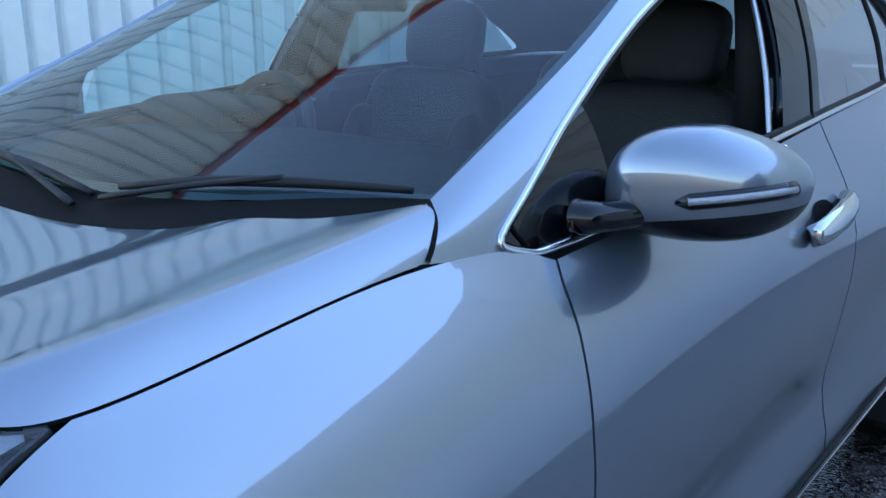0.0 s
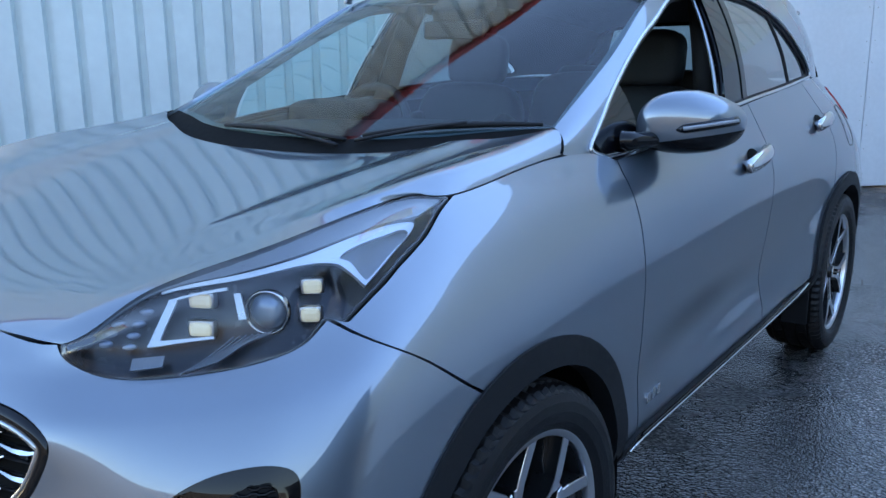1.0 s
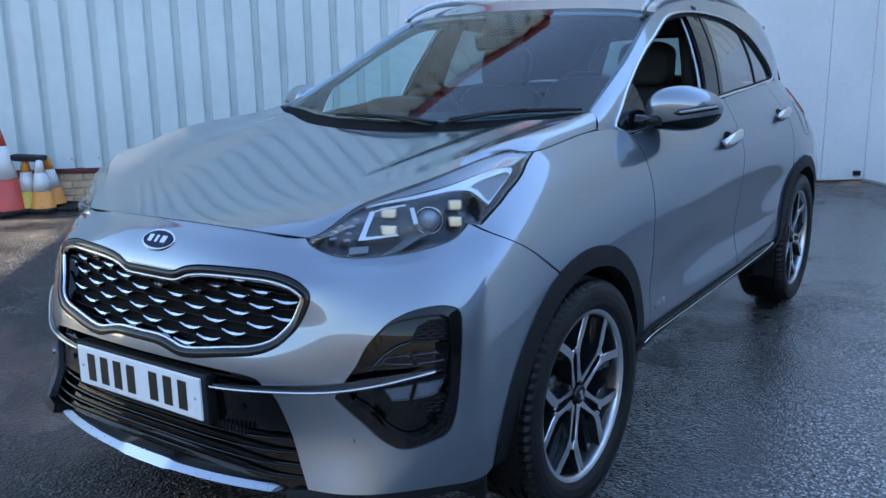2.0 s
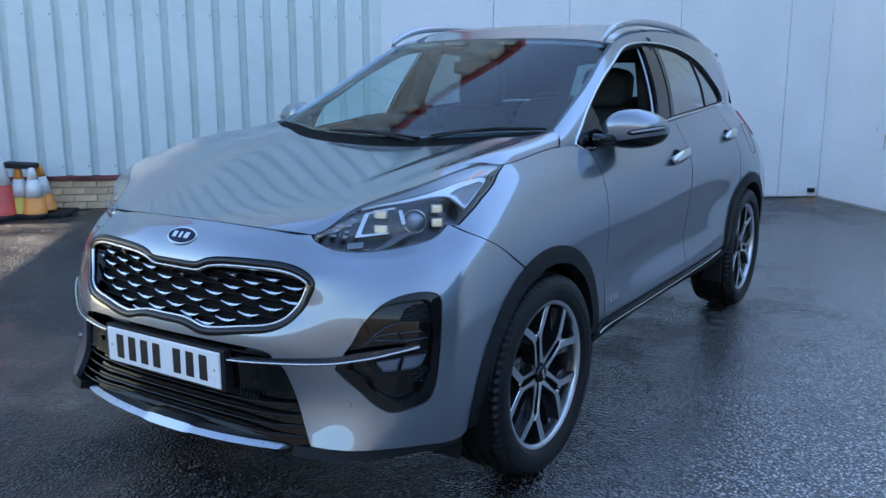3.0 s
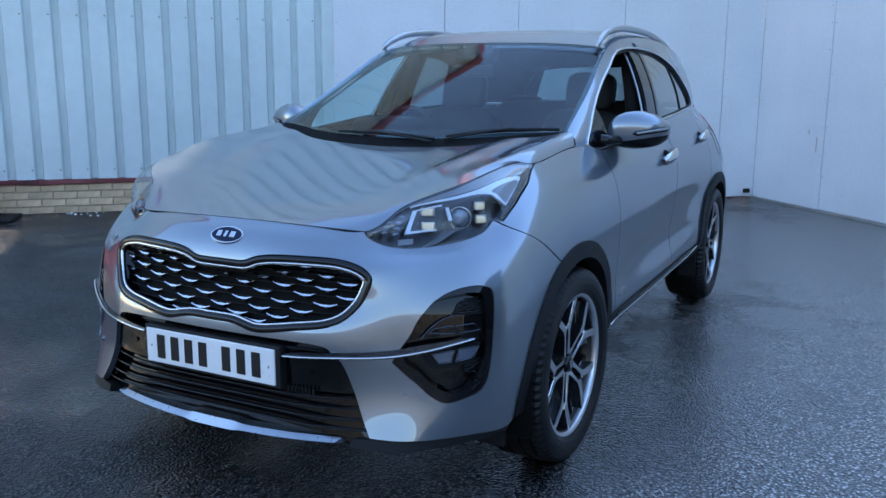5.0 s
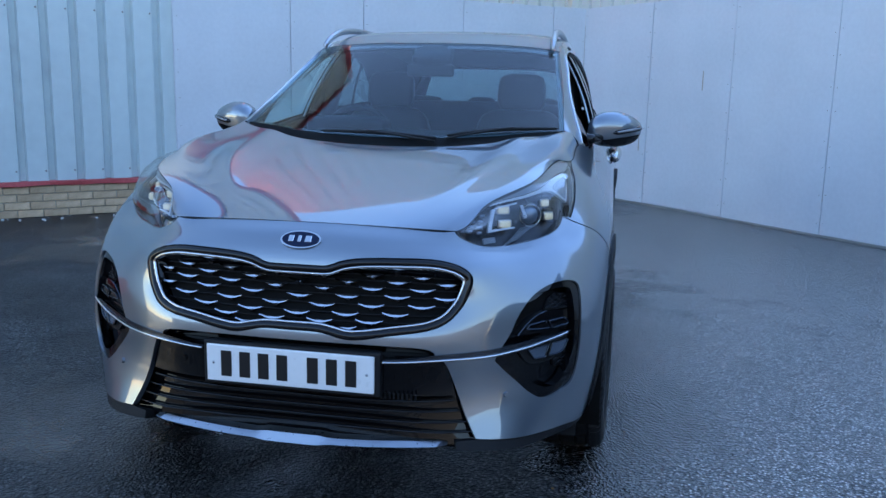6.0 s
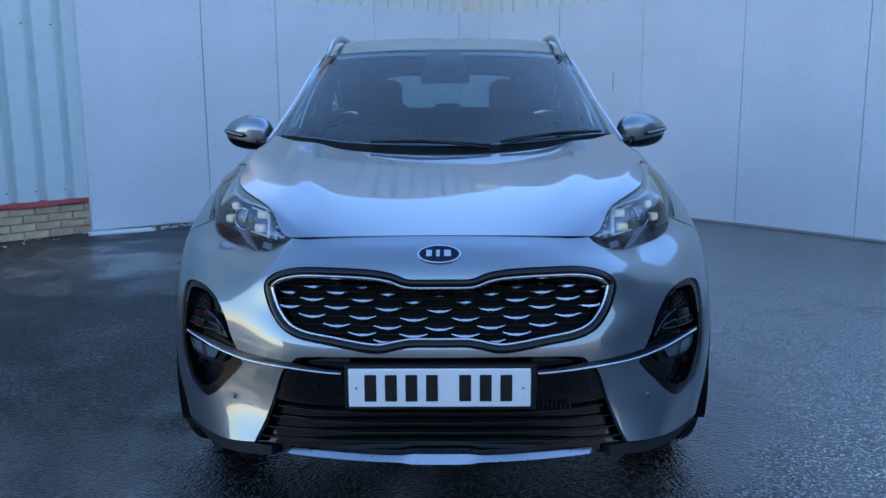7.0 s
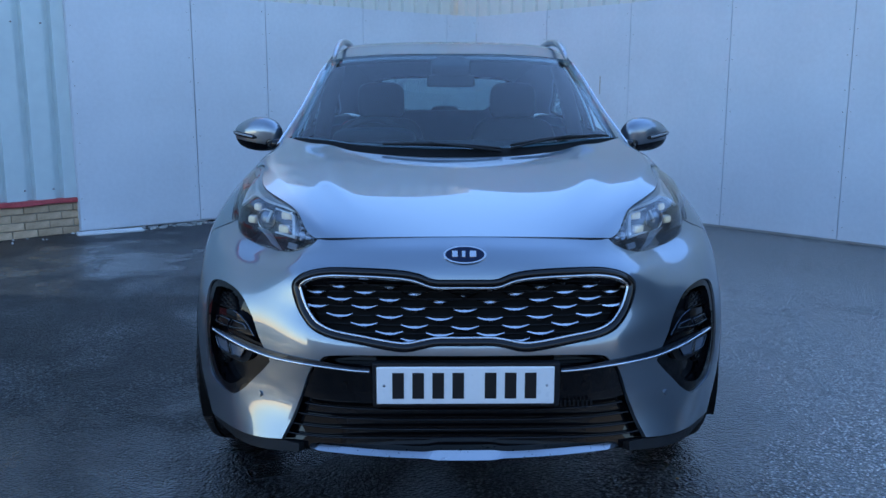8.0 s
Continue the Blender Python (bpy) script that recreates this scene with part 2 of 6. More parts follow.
def spin(profile, n=48, axis="x", smooth_close=False):
    """A surface of revolution: profile of (along the axis, radius); open at the ends unless the radius is 0."""
    verts, faces = [], []
    for a, r in profile:
        for k in range(n):
            w = 2 * math.pi * k / n
            c, s = r * math.cos(w), r * math.sin(w)
            verts.append({"x": (a, c, s), "y": (c, a, s), "z": (c, s, a)}[axis])
    for i in range(len(profile) - 1):
        for k in range(n):
            q = (i * n + k, i * n + (k + 1) % n, (i + 1) * n + (k + 1) % n, (i + 1) * n + k)
            faces.append(q if axis == "z" else q)
    return verts, faces


def tube(points, radius, n=8, flat=1.0):
    """A bar of round or flattened section along a line of points; radius may be a list."""
    pts = np.array(points, float)
    rad = np.broadcast_to(np.array(radius, float), (len(pts),))
    tan = np.gradient(pts, axis=0)
    tan /= np.linalg.norm(tan, axis=1)[:, None]
    up = np.array((0, 0, 1.0))
    verts, faces = [], []
    for p, t, r in zip(pts, tan, rad):
        side = np.cross(t, up)
        if np.linalg.norm(side) < 1e-3:
            side = np.array((1.0, 0, 0))
        side /= np.linalg.norm(side)
        top = np.cross(side, t)
        for k in range(n):
            w = 2 * math.pi * k / n
            verts.append(p + r * math.cos(w) * side + r * flat * math.sin(w) * top)
    m = len(pts)
    for i in range(m - 1):
        for k in range(n):
            faces.append((i * n + k, i * n + (k + 1) % n, (i + 1) * n + (k + 1) % n, (i + 1) * n + k))
    faces.append(tuple(range(n))[::-1])
    faces.append(tuple(range((m - 1) * n, m * n)))
    return verts, faces


def catmull(pts, n=10, closed=False):
    """A smooth curve through points."""
    p = np.array(pts, float)
    if closed:
        p = np.vstack((p[-1], p, p[0], p[1]))
    else:
        p = np.vstack((2 * p[0] - p[1], p, 2 * p[-1] - p[-2]))
    out = []
    t = np.linspace(0, 1, n, endpoint=False)[:, None]
    for i in range(1, len(p) - 2):
        a, b, c, d = p[i - 1:i + 3]
        out.append(0.5 * (2 * b + (c - a) * t + (2 * a - 5 * b + 4 * c - d) * t ** 2 + (3 * b - a - 3 * c + d) * t ** 3))
    out = np.vstack(out)
    return out if closed else np.vstack((out, p[-2]))


def outline(pts, corners=(), n=8):
    """A closed curve through points; smooth but for the corners, given by their index."""
    k = len(pts)
    pts = np.array(pts, float)
    if not corners:
        return catmull(pts, n, True)
    cs = sorted(corners)
    out = []
    for a, b in zip(cs, cs[1:] + [cs[0] + k]):
        run = pts[[i % k for i in range(a, b + 1)]]
        out.append(catmull(run, n)[:-1] if len(run) > 2 else np.linspace(run[0], run[1], n, endpoint=False))
    return np.vstack(out)


def inside(poly, q):
    x, y = q[:, 0], q[:, 1]
    hit = np.zeros(len(q), bool)
    for (x1, y1), (x2, y2) in zip(poly, np.roll(poly, -1, 0)):
        if y1 != y2:
            hit ^= ((y1 > y) != (y2 > y)) & (x < (x2 - x1) * (y - y1) / (y2 - y1) + x1)
    return hit


def edge_distance(poly, q):
    best = np.full(len(q), 9e9)
    for a, b in zip(poly, np.roll(poly, -1, 0)):
        d = b - a
        t = np.clip(((q - a) @ d) / max(d @ d, 1e-12), 0, 1)
        best = np.minimum(best, np.linalg.norm(q - (a + t[:, None] * d), axis=1))
    return best


def trimmed(name, surf, shape, mat, holes=(), step=0.02, stretch=(1, 1), lip=0.012, out=0.0, gap=0.0, turn=False):
    """A panel cut out of a smooth surface: surf maps (N, 2) to (N, 3); shape and holes are closed curves in its plane; lip is how deep the edges turn in."""
    from mathutils.geometry import delaunay_2d_cdt
    st = np.array(stretch, float)
    rings = [np.array(r, float) * st for r in (shape, *holes)]
    lo, hi = rings[0].min(0), rings[0].max(0)
    gx, gy = np.arange(lo[0], hi[0] + step, step), np.arange(lo[1], hi[1] + step, step)
    g = np.stack(np.meshgrid(gx, gy), -1)
    g[1::2, :, 0] += step / 2
    g = g.reshape(-1, 2)
    ok = inside(rings[0], g)
    for h in rings[1:]:
        ok &= ~inside(h, g)
    for r in rings:
        ok &= edge_distance(r, g) > step * 0.45
    pts, edges = [], []
    for r in rings:
        k = len(pts)
        pts += [Vector(p) for p in r]
        edges += [(k + i, k + (i + 1) % len(r)) for i in range(len(r))]
    pts += [Vector(p) for p in g[ok]]
    v2, _, f2, _, _, _ = delaunay_2d_cdt(pts, edges, [], 0, 1e-6)
    v2 = np.array([tuple(v) for v in v2])
    f2 = np.array([f for f in f2 if len(f) == 3])
    mid = v2[f2].mean(1)
    keep = inside(rings[0], mid)
    for h in rings[1:]:
        keep &= ~inside(h, mid)
    f2 = f2[keep]
    d = 1e-3
    dom = v2 / st
    p0 = surf(dom)
    du = surf(dom + np.array((d, 0))) - surf(dom - np.array((d, 0)))
    dv = surf(dom + np.array((0, d))) - surf(dom - np.array((0, d)))
    nrm = np.cross(du, dv)
    nrm /= np.maximum(np.linalg.norm(nrm, axis=1), 1e-12)[:, None]
    fn = np.cross(p0[f2[:, 1]] - p0[f2[:, 0]], p0[f2[:, 2]] - p0[f2[:, 0]])
    if (fn * nrm[f2[:, 0]]).sum() < 0:
        nrm = -nrm
    p0 = p0 + nrm * out
    if turn:
        nrm, f2 = -nrm, f2[:, ::-1]
    edge = {}
    for a, b, c in f2:
        for e in ((a, b), (b, c), (c, a)):
            edge[e] = 1
    rim = [e for e in edge if (e[1], e[0]) not in edge]
    verts, norms, faces = list(p0), list(nrm), [tuple(f) for f in f2]
    if lip and rim:
        ring = sorted({i for e in rim for i in e})
        away = {i: np.zeros(3) for i in ring}
        for a, b in rim:
            w = np.cross(p0[b] - p0[a], nrm[a])
            w /= max(np.linalg.norm(w), 1e-12)
            away[a] += w
            away[b] += w
        top, low = {}, {}
        for i in ring:
            w = away[i] / max(np.linalg.norm(away[i]), 1e-12)
            top[i], low[i] = len(verts), len(verts) + 1
            verts += [p0[i], p0[i] - nrm[i] * lip]
            norms += [w, w]
        faces += [(top[b], top[a], low[a], low[b]) for a, b in rim]
    used = np.unique(np.concatenate([np.array(f) for f in faces]))
    remap = {o: i for i, o in enumerate(used)}
    return mesh_of(name, [verts[i] for i in used], [tuple(remap[i] for i in f) for f in faces], mat, True, [norms[i] for i in used])


def ribbon(name, path, normals, width, mat, height=0.006, closed=False):
    """A strip with a rounded crown along a path on a surface."""
    p, nr = np.array(path, float), np.array(normals, float)
    if closed:
        tan = np.roll(p, -1, 0) - np.roll(p, 1, 0)
    else:
        tan = np.gradient(p, axis=0)
    side = np.cross(tan, nr)
    side /= np.maximum(np.linalg.norm(side, axis=1), 1e-12)[:, None]
    prof = ((-0.5, -0.004 / max(height, 1e-6)), (-0.46, 0.55), (-0.2, 1.0), (0.2, 1.0), (0.46, 0.55), (0.5, -0.004 / max(height, 1e-6)))
    m, k = len(p), len(prof)
    verts = [p[i] + side[i] * width * a + nr[i] * height * h for i in range(m) for a, h in prof]
    faces = []
    for i in range(m if closed else m - 1):
        j = (i + 1) % m
        faces += [(i * k + q, i * k + q + 1, j * k + q + 1, j * k + q) for q in range(k - 1)]
        faces.append((i * k + k - 1, i * k, j * k, j * k + k - 1))
    me = mesh_of(name, verts, faces, mat, True)
    bm = bmesh.new()
    bm.from_mesh(me)
    bmesh.ops.recalc_face_normals(bm, faces=bm.faces[:])
    bm.to_mesh(me)
    bm.free()
    return me


class Net:
    """A smooth surface through rows of points. half: the rows run from the car's middle plane outwards and are mirrored there, u = 0 being the middle."""

    def __init__(self, rows, half=True):
        p = np.array(rows, float)
        self.shift = 0
        if half:
            self.shift = p.shape[1] - 1
            p = np.concatenate((p[:, :0:-1] * np.array((-1, 1, 1)), p), 1)
        self.r, self.c = p.shape[0], p.shape[1]
        p = np.concatenate((2 * p[:, :1] - p[:, 1:2], p, 2 * p[:, -1:] - p[:, -2:-1]), 1)
        self.p = np.concatenate((2 * p[:1] - p[1:2], p, 2 * p[-1:] - p[-2:-1]), 0)

    @staticmethod
    def weights(t):
        return np.stack((-t + 2 * t ** 2 - t ** 3, 2 - 5 * t ** 2 + 3 * t ** 3, t + 4 * t ** 2 - 3 * t ** 3, -t ** 2 + t ** 3), -1) / 2

    def __call__(self, uv):
        uv = np.asarray(uv, float)
        u, v = np.clip(uv[:, 0] + self.shift, -0.4, self.c - 0.6), np.clip(uv[:, 1], -0.4, self.r - 0.6)
        i, j = np.clip(np.floor(u).astype(int), 0, self.c - 2), np.clip(np.floor(v).astype(int), 0, self.r - 2)
        wu, wv = self.weights(u - i), self.weights(v - j)
        out = 0
        for a in range(4):
            for b in range(4):
                out = out + (wv[:, a] * wu[:, b])[:, None] * self.p[j + a, i + b]
        return out

    def locate(self, kind, q, lo=None, hi=None):
        """The surface's (u, v) at places given in front view (f: x, z), side view (s: y, z) or plan (t: x, y)."""
        ax = {"f": (0, 2), "s": (1, 2), "t": (0, 1)}[kind]
        if lo is None:
            lo, hi = (({"f": 0, "s": 3.8, "t": 0}[kind], {"f": 5.8, "s": 12.8, "t": 8}[kind]) if self.shift == 15 else (0, self.c - 1 - self.shift))
        g = np.stack(np.meshgrid(np.linspace(lo, hi, 150), np.linspace(0, self.r - 1, 70)), -1).reshape(-1, 2)
        s = self(g)[:, ax]
        q = np.asarray(q, float).reshape(-1, 2)
        best = np.concatenate([g[((s[None] - k[:, None]) ** 2).sum(2).argmin(1)] for k in np.array_split(q, max(1, len(q) // 150))])
        e = 1e-4
        for _ in range(6):
            f0, fu, fv = (self(best + d)[:, ax] for d in ((0, 0), (e, 0), (0, e)))
            ju, jv, r = (fu - f0) / e, (fv - f0) / e, q - f0
            det = ju[:, 0] * jv[:, 1] - jv[:, 0] * ju[:, 1]
            det = np.where(np.abs(det) < 1e-7, 1e-7, det)
            step = np.stack(((r[:, 0] * jv[:, 1] - jv[:, 0] * r[:, 1]) / det, (ju[:, 0] * r[:, 1] - r[:, 0] * ju[:, 1]) / det), 1)
            best = np.clip(best + np.clip(step, -0.25, 0.25), (lo - 0.3, -0.35), (hi + 0.3, self.r - 0.65))
        return best

    def view(self, kind, lo=None, hi=None):
        """The surface as a function of front-view, side-view or plan coordinates."""
        return lambda q: self(self.locate(kind, q, lo, hi))

    def places(self, text):
        """Points written as 'f .45 .89, s -.05 1.05, uv 6 2', as rows of (u, v)."""
        out = []
        for item in text.split(","):
            k, a, b = item.split()
            out.append((float(a), float(b)) if k == "uv" else tuple(self.locate(k, (float(a), float(b)))[0]))
        return np.array(out)

    def normal(self, uv):
        d = 1e-3
        uv = np.asarray(uv, float)
        n = np.cross(self(uv + np.array((d, 0))) - self(uv - np.array((d, 0))), self(uv + np.array((0, d))) - self(uv - np.array((0, d))))
        return n / np.maximum(np.linalg.norm(n, axis=1), 1e-12)[:, None]


def two_sided(half):
    """A closed curve from its half, which runs from the middle round to the middle."""
    h = np.array(half, float)
    return np.vstack((h, (h * (-1, 1))[::-1][1:-1] if abs(h[0, 0]) < 1e-6 else (h * (-1, 1))[::-1]))


# ---- the yard ----
WALL_L0, WALL_L1 = Vector((-11.30, -2.40, 0)), Vector((-3.02, 5.41, 0))  # foot of the clad wall
BOARD_0, CORNER, BOARD_2 = Vector((-3.45, 4.90, 0)), Vector((0.48, 7.86, 0)), Vector((7.6, -0.02, 0))
BOARD_H, EAVE_L, EAVE_R, EAVE_B = 2.28, 6.7, 5.52, 5.9


def frame_of(a, b):
    """A pose whose x runs from a to b along a wall, and whose y points into the wall."""
    d = (b - a).normalized()
    return Matrix.Translation(a) @ Matrix.Rotation(math.atan2(d.y, d.x), 4, "Z"), (b - a).length


def profiled_sheet(length, z0, z1, pitch=0.2, depth=0.035, thick=0.012, rib=0.3, phase=0.0):
    """Box-profile cladding: flat pans, and between them narrow channels set back (towards +y)."""
    prof = [(0, 0)]
    x = phase - pitch
    while x < length:
        for px, py in ((x + pitch * (1 - rib) - 0.004, 0), (x + pitch * (1 - rib) + 0.012, depth), (x + pitch - 0.014, depth), (x + pitch + 0.002, 0)):
            if 0.01 < px < length - 0.01:
                prof.append((px, py))
        x += pitch
    prof.append((length, 0))
    verts, faces = [], []
    for px, py in prof:
        verts += [(px, py, z0), (px, py, z1), (px, py + thick, z0), (px, py + thick, z1)]
    for i in range(len(prof) - 1):
        a, b = 4 * i, 4 * i + 4
        faces += [(a, b, b + 1, a + 1), (a + 2, a + 3, b + 3, b + 2), (a, a + 2, b + 2, b), (a + 1, b + 1, b + 3, a + 3)]
    return verts, faces


ground_bm = bmesh.new()
bmesh.ops.create_grid(ground_bm, x_segments=60, y_segments=60, size=1500)
ground = part("ground", ground_bm, ASPHALT)
tagged(ground, "dark wet tarmac yard with fine stone chippings", "ground", kind="structure")

# clad wall with brick plinth and red flashing
mL, lenL = frame_of(WALL_L0, WALL_L1)
wall_west = part("wall_west", mesh_of("wall_west", *profiled_sheet(lenL - 0.02, 0.345, 4.3, 0.2555, 0.055, rib=0.3, phase=0.1344), SHEET), m=mL @ pose(0, -0.012, 0))
wall_west_upper = part("wall_west_upper", mesh_of("wall_west_upper", *profiled_sheet(lenL - 0.02, 4.303, EAVE_L, 0.2555, 0.055, rib=0.3, phase=0.1344), CREAM_SHEET), m=mL @ pose(0, -0.012, 0))
tagged(wall_west_upper, "cream profiled steel cladding high on the shed", "wall", kind="structure")
tagged(wall_west, "pale blue-white profiled steel cladding on a tall shed", "wall", kind="structure")
core = part("core", box((0, 0.1, 0), (lenL, 0.35, EAVE_L)), MORTAR, wall_west)
core.matrix_local = pose(0, -0.0, 0)
RUST = material("rusted_red_paint", (0.07, 0.022, 0.022), 0.75, spread=0.5, scale=5, fine=40, bump=0.4, bump_scale=60, colour2=(0.17, 0.04, 0.04))
for lo, hi, mat, label in ((0.0, 9.0, RUST, "rusted dark red steel drip flashing along the wall foot"), (9.002, lenL, RED_PAINT, "faded red painted steel drip flashing along the wall foot")):
    # dented lower lip
    bm = box((lo, -0.03, 0.298), (hi, 0.05, 0.343), 0.006)
    bmesh.ops.subdivide_edges(bm, edges=[q for q in bm.edges if abs(q.verts[0].co.x - q.verts[1].co.x) > 1], cuts=60)
    for v in bm.verts:
        if v.co.z < 0.32:
            v.co.z += 0.007 * math.sin(v.co.x * 9.1) * math.sin(v.co.x * 3.7 + 1)
            v.co.y += 0.006 * math.sin(v.co.x * 5.3)
    tagged(part("trim_base", bm, mat, m=mL), label, "flashing", kind="structure")
red_eave = part("trim_eave", box((0, -0.10, EAVE_L - 0.02), (lenL, 0.4, EAVE_L + 0.13), 0.01), RED_PAINT, m=mL)
tagged(red_eave, "red painted steel eaves gutter on top of the clad wall", "gutter", kind="structure")
red_corner = part("trim_corner", box((lenL - 0.03, -0.03, 2.3), (lenL + 0.06, 0.36, EAVE_L), 0.008), RED_PAINT, m=mL)
tagged(red_corner, "red painted steel corner flashing of the clad shed", "flashing", kind="structure")
plinth = part("plinth", box((0, 0.012, -0.02), (lenL, 0.1, 0.298)), MORTAR, m=mL)
tagged(plinth, "low buff brick plinth under the steel cladding", "plinth", kind="structure")

# white boards
def boarding(name, a, b, widths, label):
    """A line of white painted boards, with narrow dark joints and screws."""
    m, length = frame_of(a, b)
    base = part(name, box((0, 0.02, 0.01), (length, 0.09, BOARD_H - 0.02)), PLY, m=m)
    tagged(base, label, "hoarding", kind="structure")
    x, k = 0.0, 0
    rnd = random.Random(3)
    while x < length - 0.05:
        w = min(widths[min(k, len(widths) - 1)], length - x)
        board = part("board", box((x + (0.003 if k != 1 else 0.007), -0.0 - rnd.uniform(0, 0.004), 0.015 + rnd.uniform(0, 0.012)), (x + w - 0.003, 0.018, BOARD_H + rnd.uniform(-0.006, 0.004)), 0.002, 1), PLY, base)
        screws = bmesh.new()
        for sx in (x + 0.035, x + w - 0.035):
            for q in range(9):
                z = 0.12 + q * (BOARD_H - 0.24) / 8 + rnd.uniform(-0.05, 0.05)
                bmesh.ops.create_cone(screws, cap_ends=True, segments=8, radius1=0.0045, radius2=0.003, depth=0.004, matrix=Matrix.Translation((sx + rnd.uniform(-0.008, 0.008), -0.005, z)) @ Matrix.Rotation(radians(90), 4, "X"))
        part("screws", screws, SCREW, board)
        x += w
        k += 1
    return base


boarding("wall_north", BOARD_0, CORNER, (1.19, 0.82, 1.22), "white painted board hoarding with scuffed joints")
boarding("wall_east", CORNER, BOARD_2, (1.16, 1.17), "white painted board hoarding with vertical joints")

# cream cladding of the shed behind the boards
mR, lenR = frame_of(CORNER + Vector((-0.3, 0.53, 0)), BOARD_2 + Vector((1.4, -1.2, 0)))
wall_upper = part("wall_upper", mesh_of("wall_upper", *profiled_sheet(lenR, 2.1, EAVE_R, 0.2, 0.035), CREAM_SHEET), m=mR @ pose(0, 0.12, 0))
tagged(wall_upper, "cream profiled steel cladding above the white boards", "wall", kind="structure")
part("core", box((0, 0.1, 0), (lenR, 0.3, EAVE_R)), MORTAR, wall_upper)
mN, lenN = frame_of(BOARD_0 + Vector((0.05, 0.75, 0)), CORNER + Vector((0.05, 0.75, 0)))
wall_back = part("wall_back", mesh_of("wall_back", *profiled_sheet(lenN, 2.1, EAVE_B, 0.2, 0.035), CREAM_SHEET), m=mN @ pose(0, 0.12, 0))
tagged(wall_back, "cream profiled steel cladding behind the boards", "wall", kind="structure")
part("core", box((0, 0.1, 0), (lenN, 0.3, EAVE_B)), MORTAR, wall_back)

# unseen dark walls, added to keep the bright horizon out of reflections
south = part("unseen_wall_south", mesh_of("unseen_wall_south", *profiled_sheet(70, 0, 6.5, 0.3, 0.04), material("dark_sheet", (0.024, 0.027, 0.032), 0.6, spread=0.25, scale=0.7, fine=12)), m=pose(35, -26, 0, 0, 0, 180))
tagged(south, "unseen dark profiled steel wall added to block the bright horizon", "wall", kind="structure")

south_east = part("unseen_wall_southeast", mesh_of("unseen_wall_southeast", *profiled_sheet(26, 0, 6.5, 0.3, 0.04), south.data.materials[0]), m=frame_of(Vector((8.4, -1.0, 0)), Vector((26.0, -19.0, 0)))[0])
tagged(south_east, "unseen dark profiled steel wall added to block the bright horizon", "wall", kind="structure")

# ---- the car: its body ----
# The car stands with the middle of its front axle over the origin and its nose towards -y.
WHEELBASE, AXLE_Z = 2.67, 0.35


def level(z, *xy):
    return [(x, y, z) for x, y in xy]


FLANK = Net([
    [(0, -.855, .26), (.25, -.854, .26), (.468, -.848, .263), (.645, -.772, .268), (.772, -.618, .275), (.860, -.432, .279), (.88, -.02, .27), (.845, .40, .305),
     (.835, 1.0, .325), (.835, 1.6, .325), (.845, 2.2, .315), (.88, 2.67, .28), (.86, 3.1, .30), (.76, 3.38, .32), (.45, 3.50, .33), (0, 3.53, .33)],
    level(.42, (0, -.852), (.25, -.845), (.455, -.81), (.625, -.729), (.785, -.607), (.886, -.43), (.912, -.02), (.905, .40),
          (.906, 1.0), (.906, 1.6), (.908, 2.2), (.915, 2.67), (.89, 3.1), (.80, 3.42), (.45, 3.56), (0, 3.59)),
    [(0, -.862, .592), (.25, -.852, .592), (.44, -.818, .588)] + level(.57, (.62, -.722), (.80, -.592), (.893, -.425), (.925, -.02), (.915, .40),
          (.880, 1.0), (.884, 1.6), (.905, 2.2), (.925, 2.67), (.90, 3.1), (.81, 3.43), (.45, 3.57), (0, 3.60)),
    level(.70, (0, -.809), (.25, -.800), (.475, -.767), (.665, -.665), (.805, -.555), (.89, -.39), (.925, -.02), (.92, .40),
          (.908, 1.0), (.896, 1.6), (.897, 2.2), (.927, 2.67), (.90, 3.1), (.81, 3.42), (.45, 3.55), (0, 3.58)),
    [(0, -.796, .80), (.25, -.788, .80), (.48, -.741, .795), (.65, -.61, .80), (.79, -.485, .815), (.872, -.33, .83), (.908, -.02, .85), (.912, .40, .86),
     (.912, 1.0, .86), (.912, 1.6, .87), (.915, 2.2, .88), (.915, 2.67, .88), (.88, 3.05, .88), (.79, 3.30, .88), (.45, 3.45, .88), (0, 3.49, .88)],
    [(0, -.753, .868), (.25, -.742, .865), (.465, -.680, .855), (.60, -.55, .86), (.73, -.435, .885), (.82, -.27, .93), (.85, -.02, .965), (.862, .40, .985),
     (.888, 1.0, .985), (.89, 1.6, .99), (.88, 2.2, 1.01), (.86, 2.67, 1.03), (.815, 3.0, 1.03), (.73, 3.22, 1.02), (.45, 3.38, 1.02), (0, 3.43, 1.02)],
    [(0, -.695, .905), (.25, -.685, .902), (.454, -.657, .896), (.532, -.543, .971), (.655, -.405, 1.03), (.703, -.135, 1.073), (.754, -.02, 1.068), (.757, .36, 1.098),
     (.806, .95, 1.103), (.806, 1.6, 1.152), (.778, 2.2, 1.178), (.735, 2.67, 1.195), (.69, 2.98, 1.19), (.64, 3.16, 1.17), (.42, 3.32, 1.16), (0, 3.37, 1.16)],
])
RUNS = (0, 1, 2, 3, 4)


def smooth_run(values, t, deg=4):
    """A smooth run from nose to windscreen through the given values."""
    return np.polyval(np.polyfit(RUNS, values, deg), t)


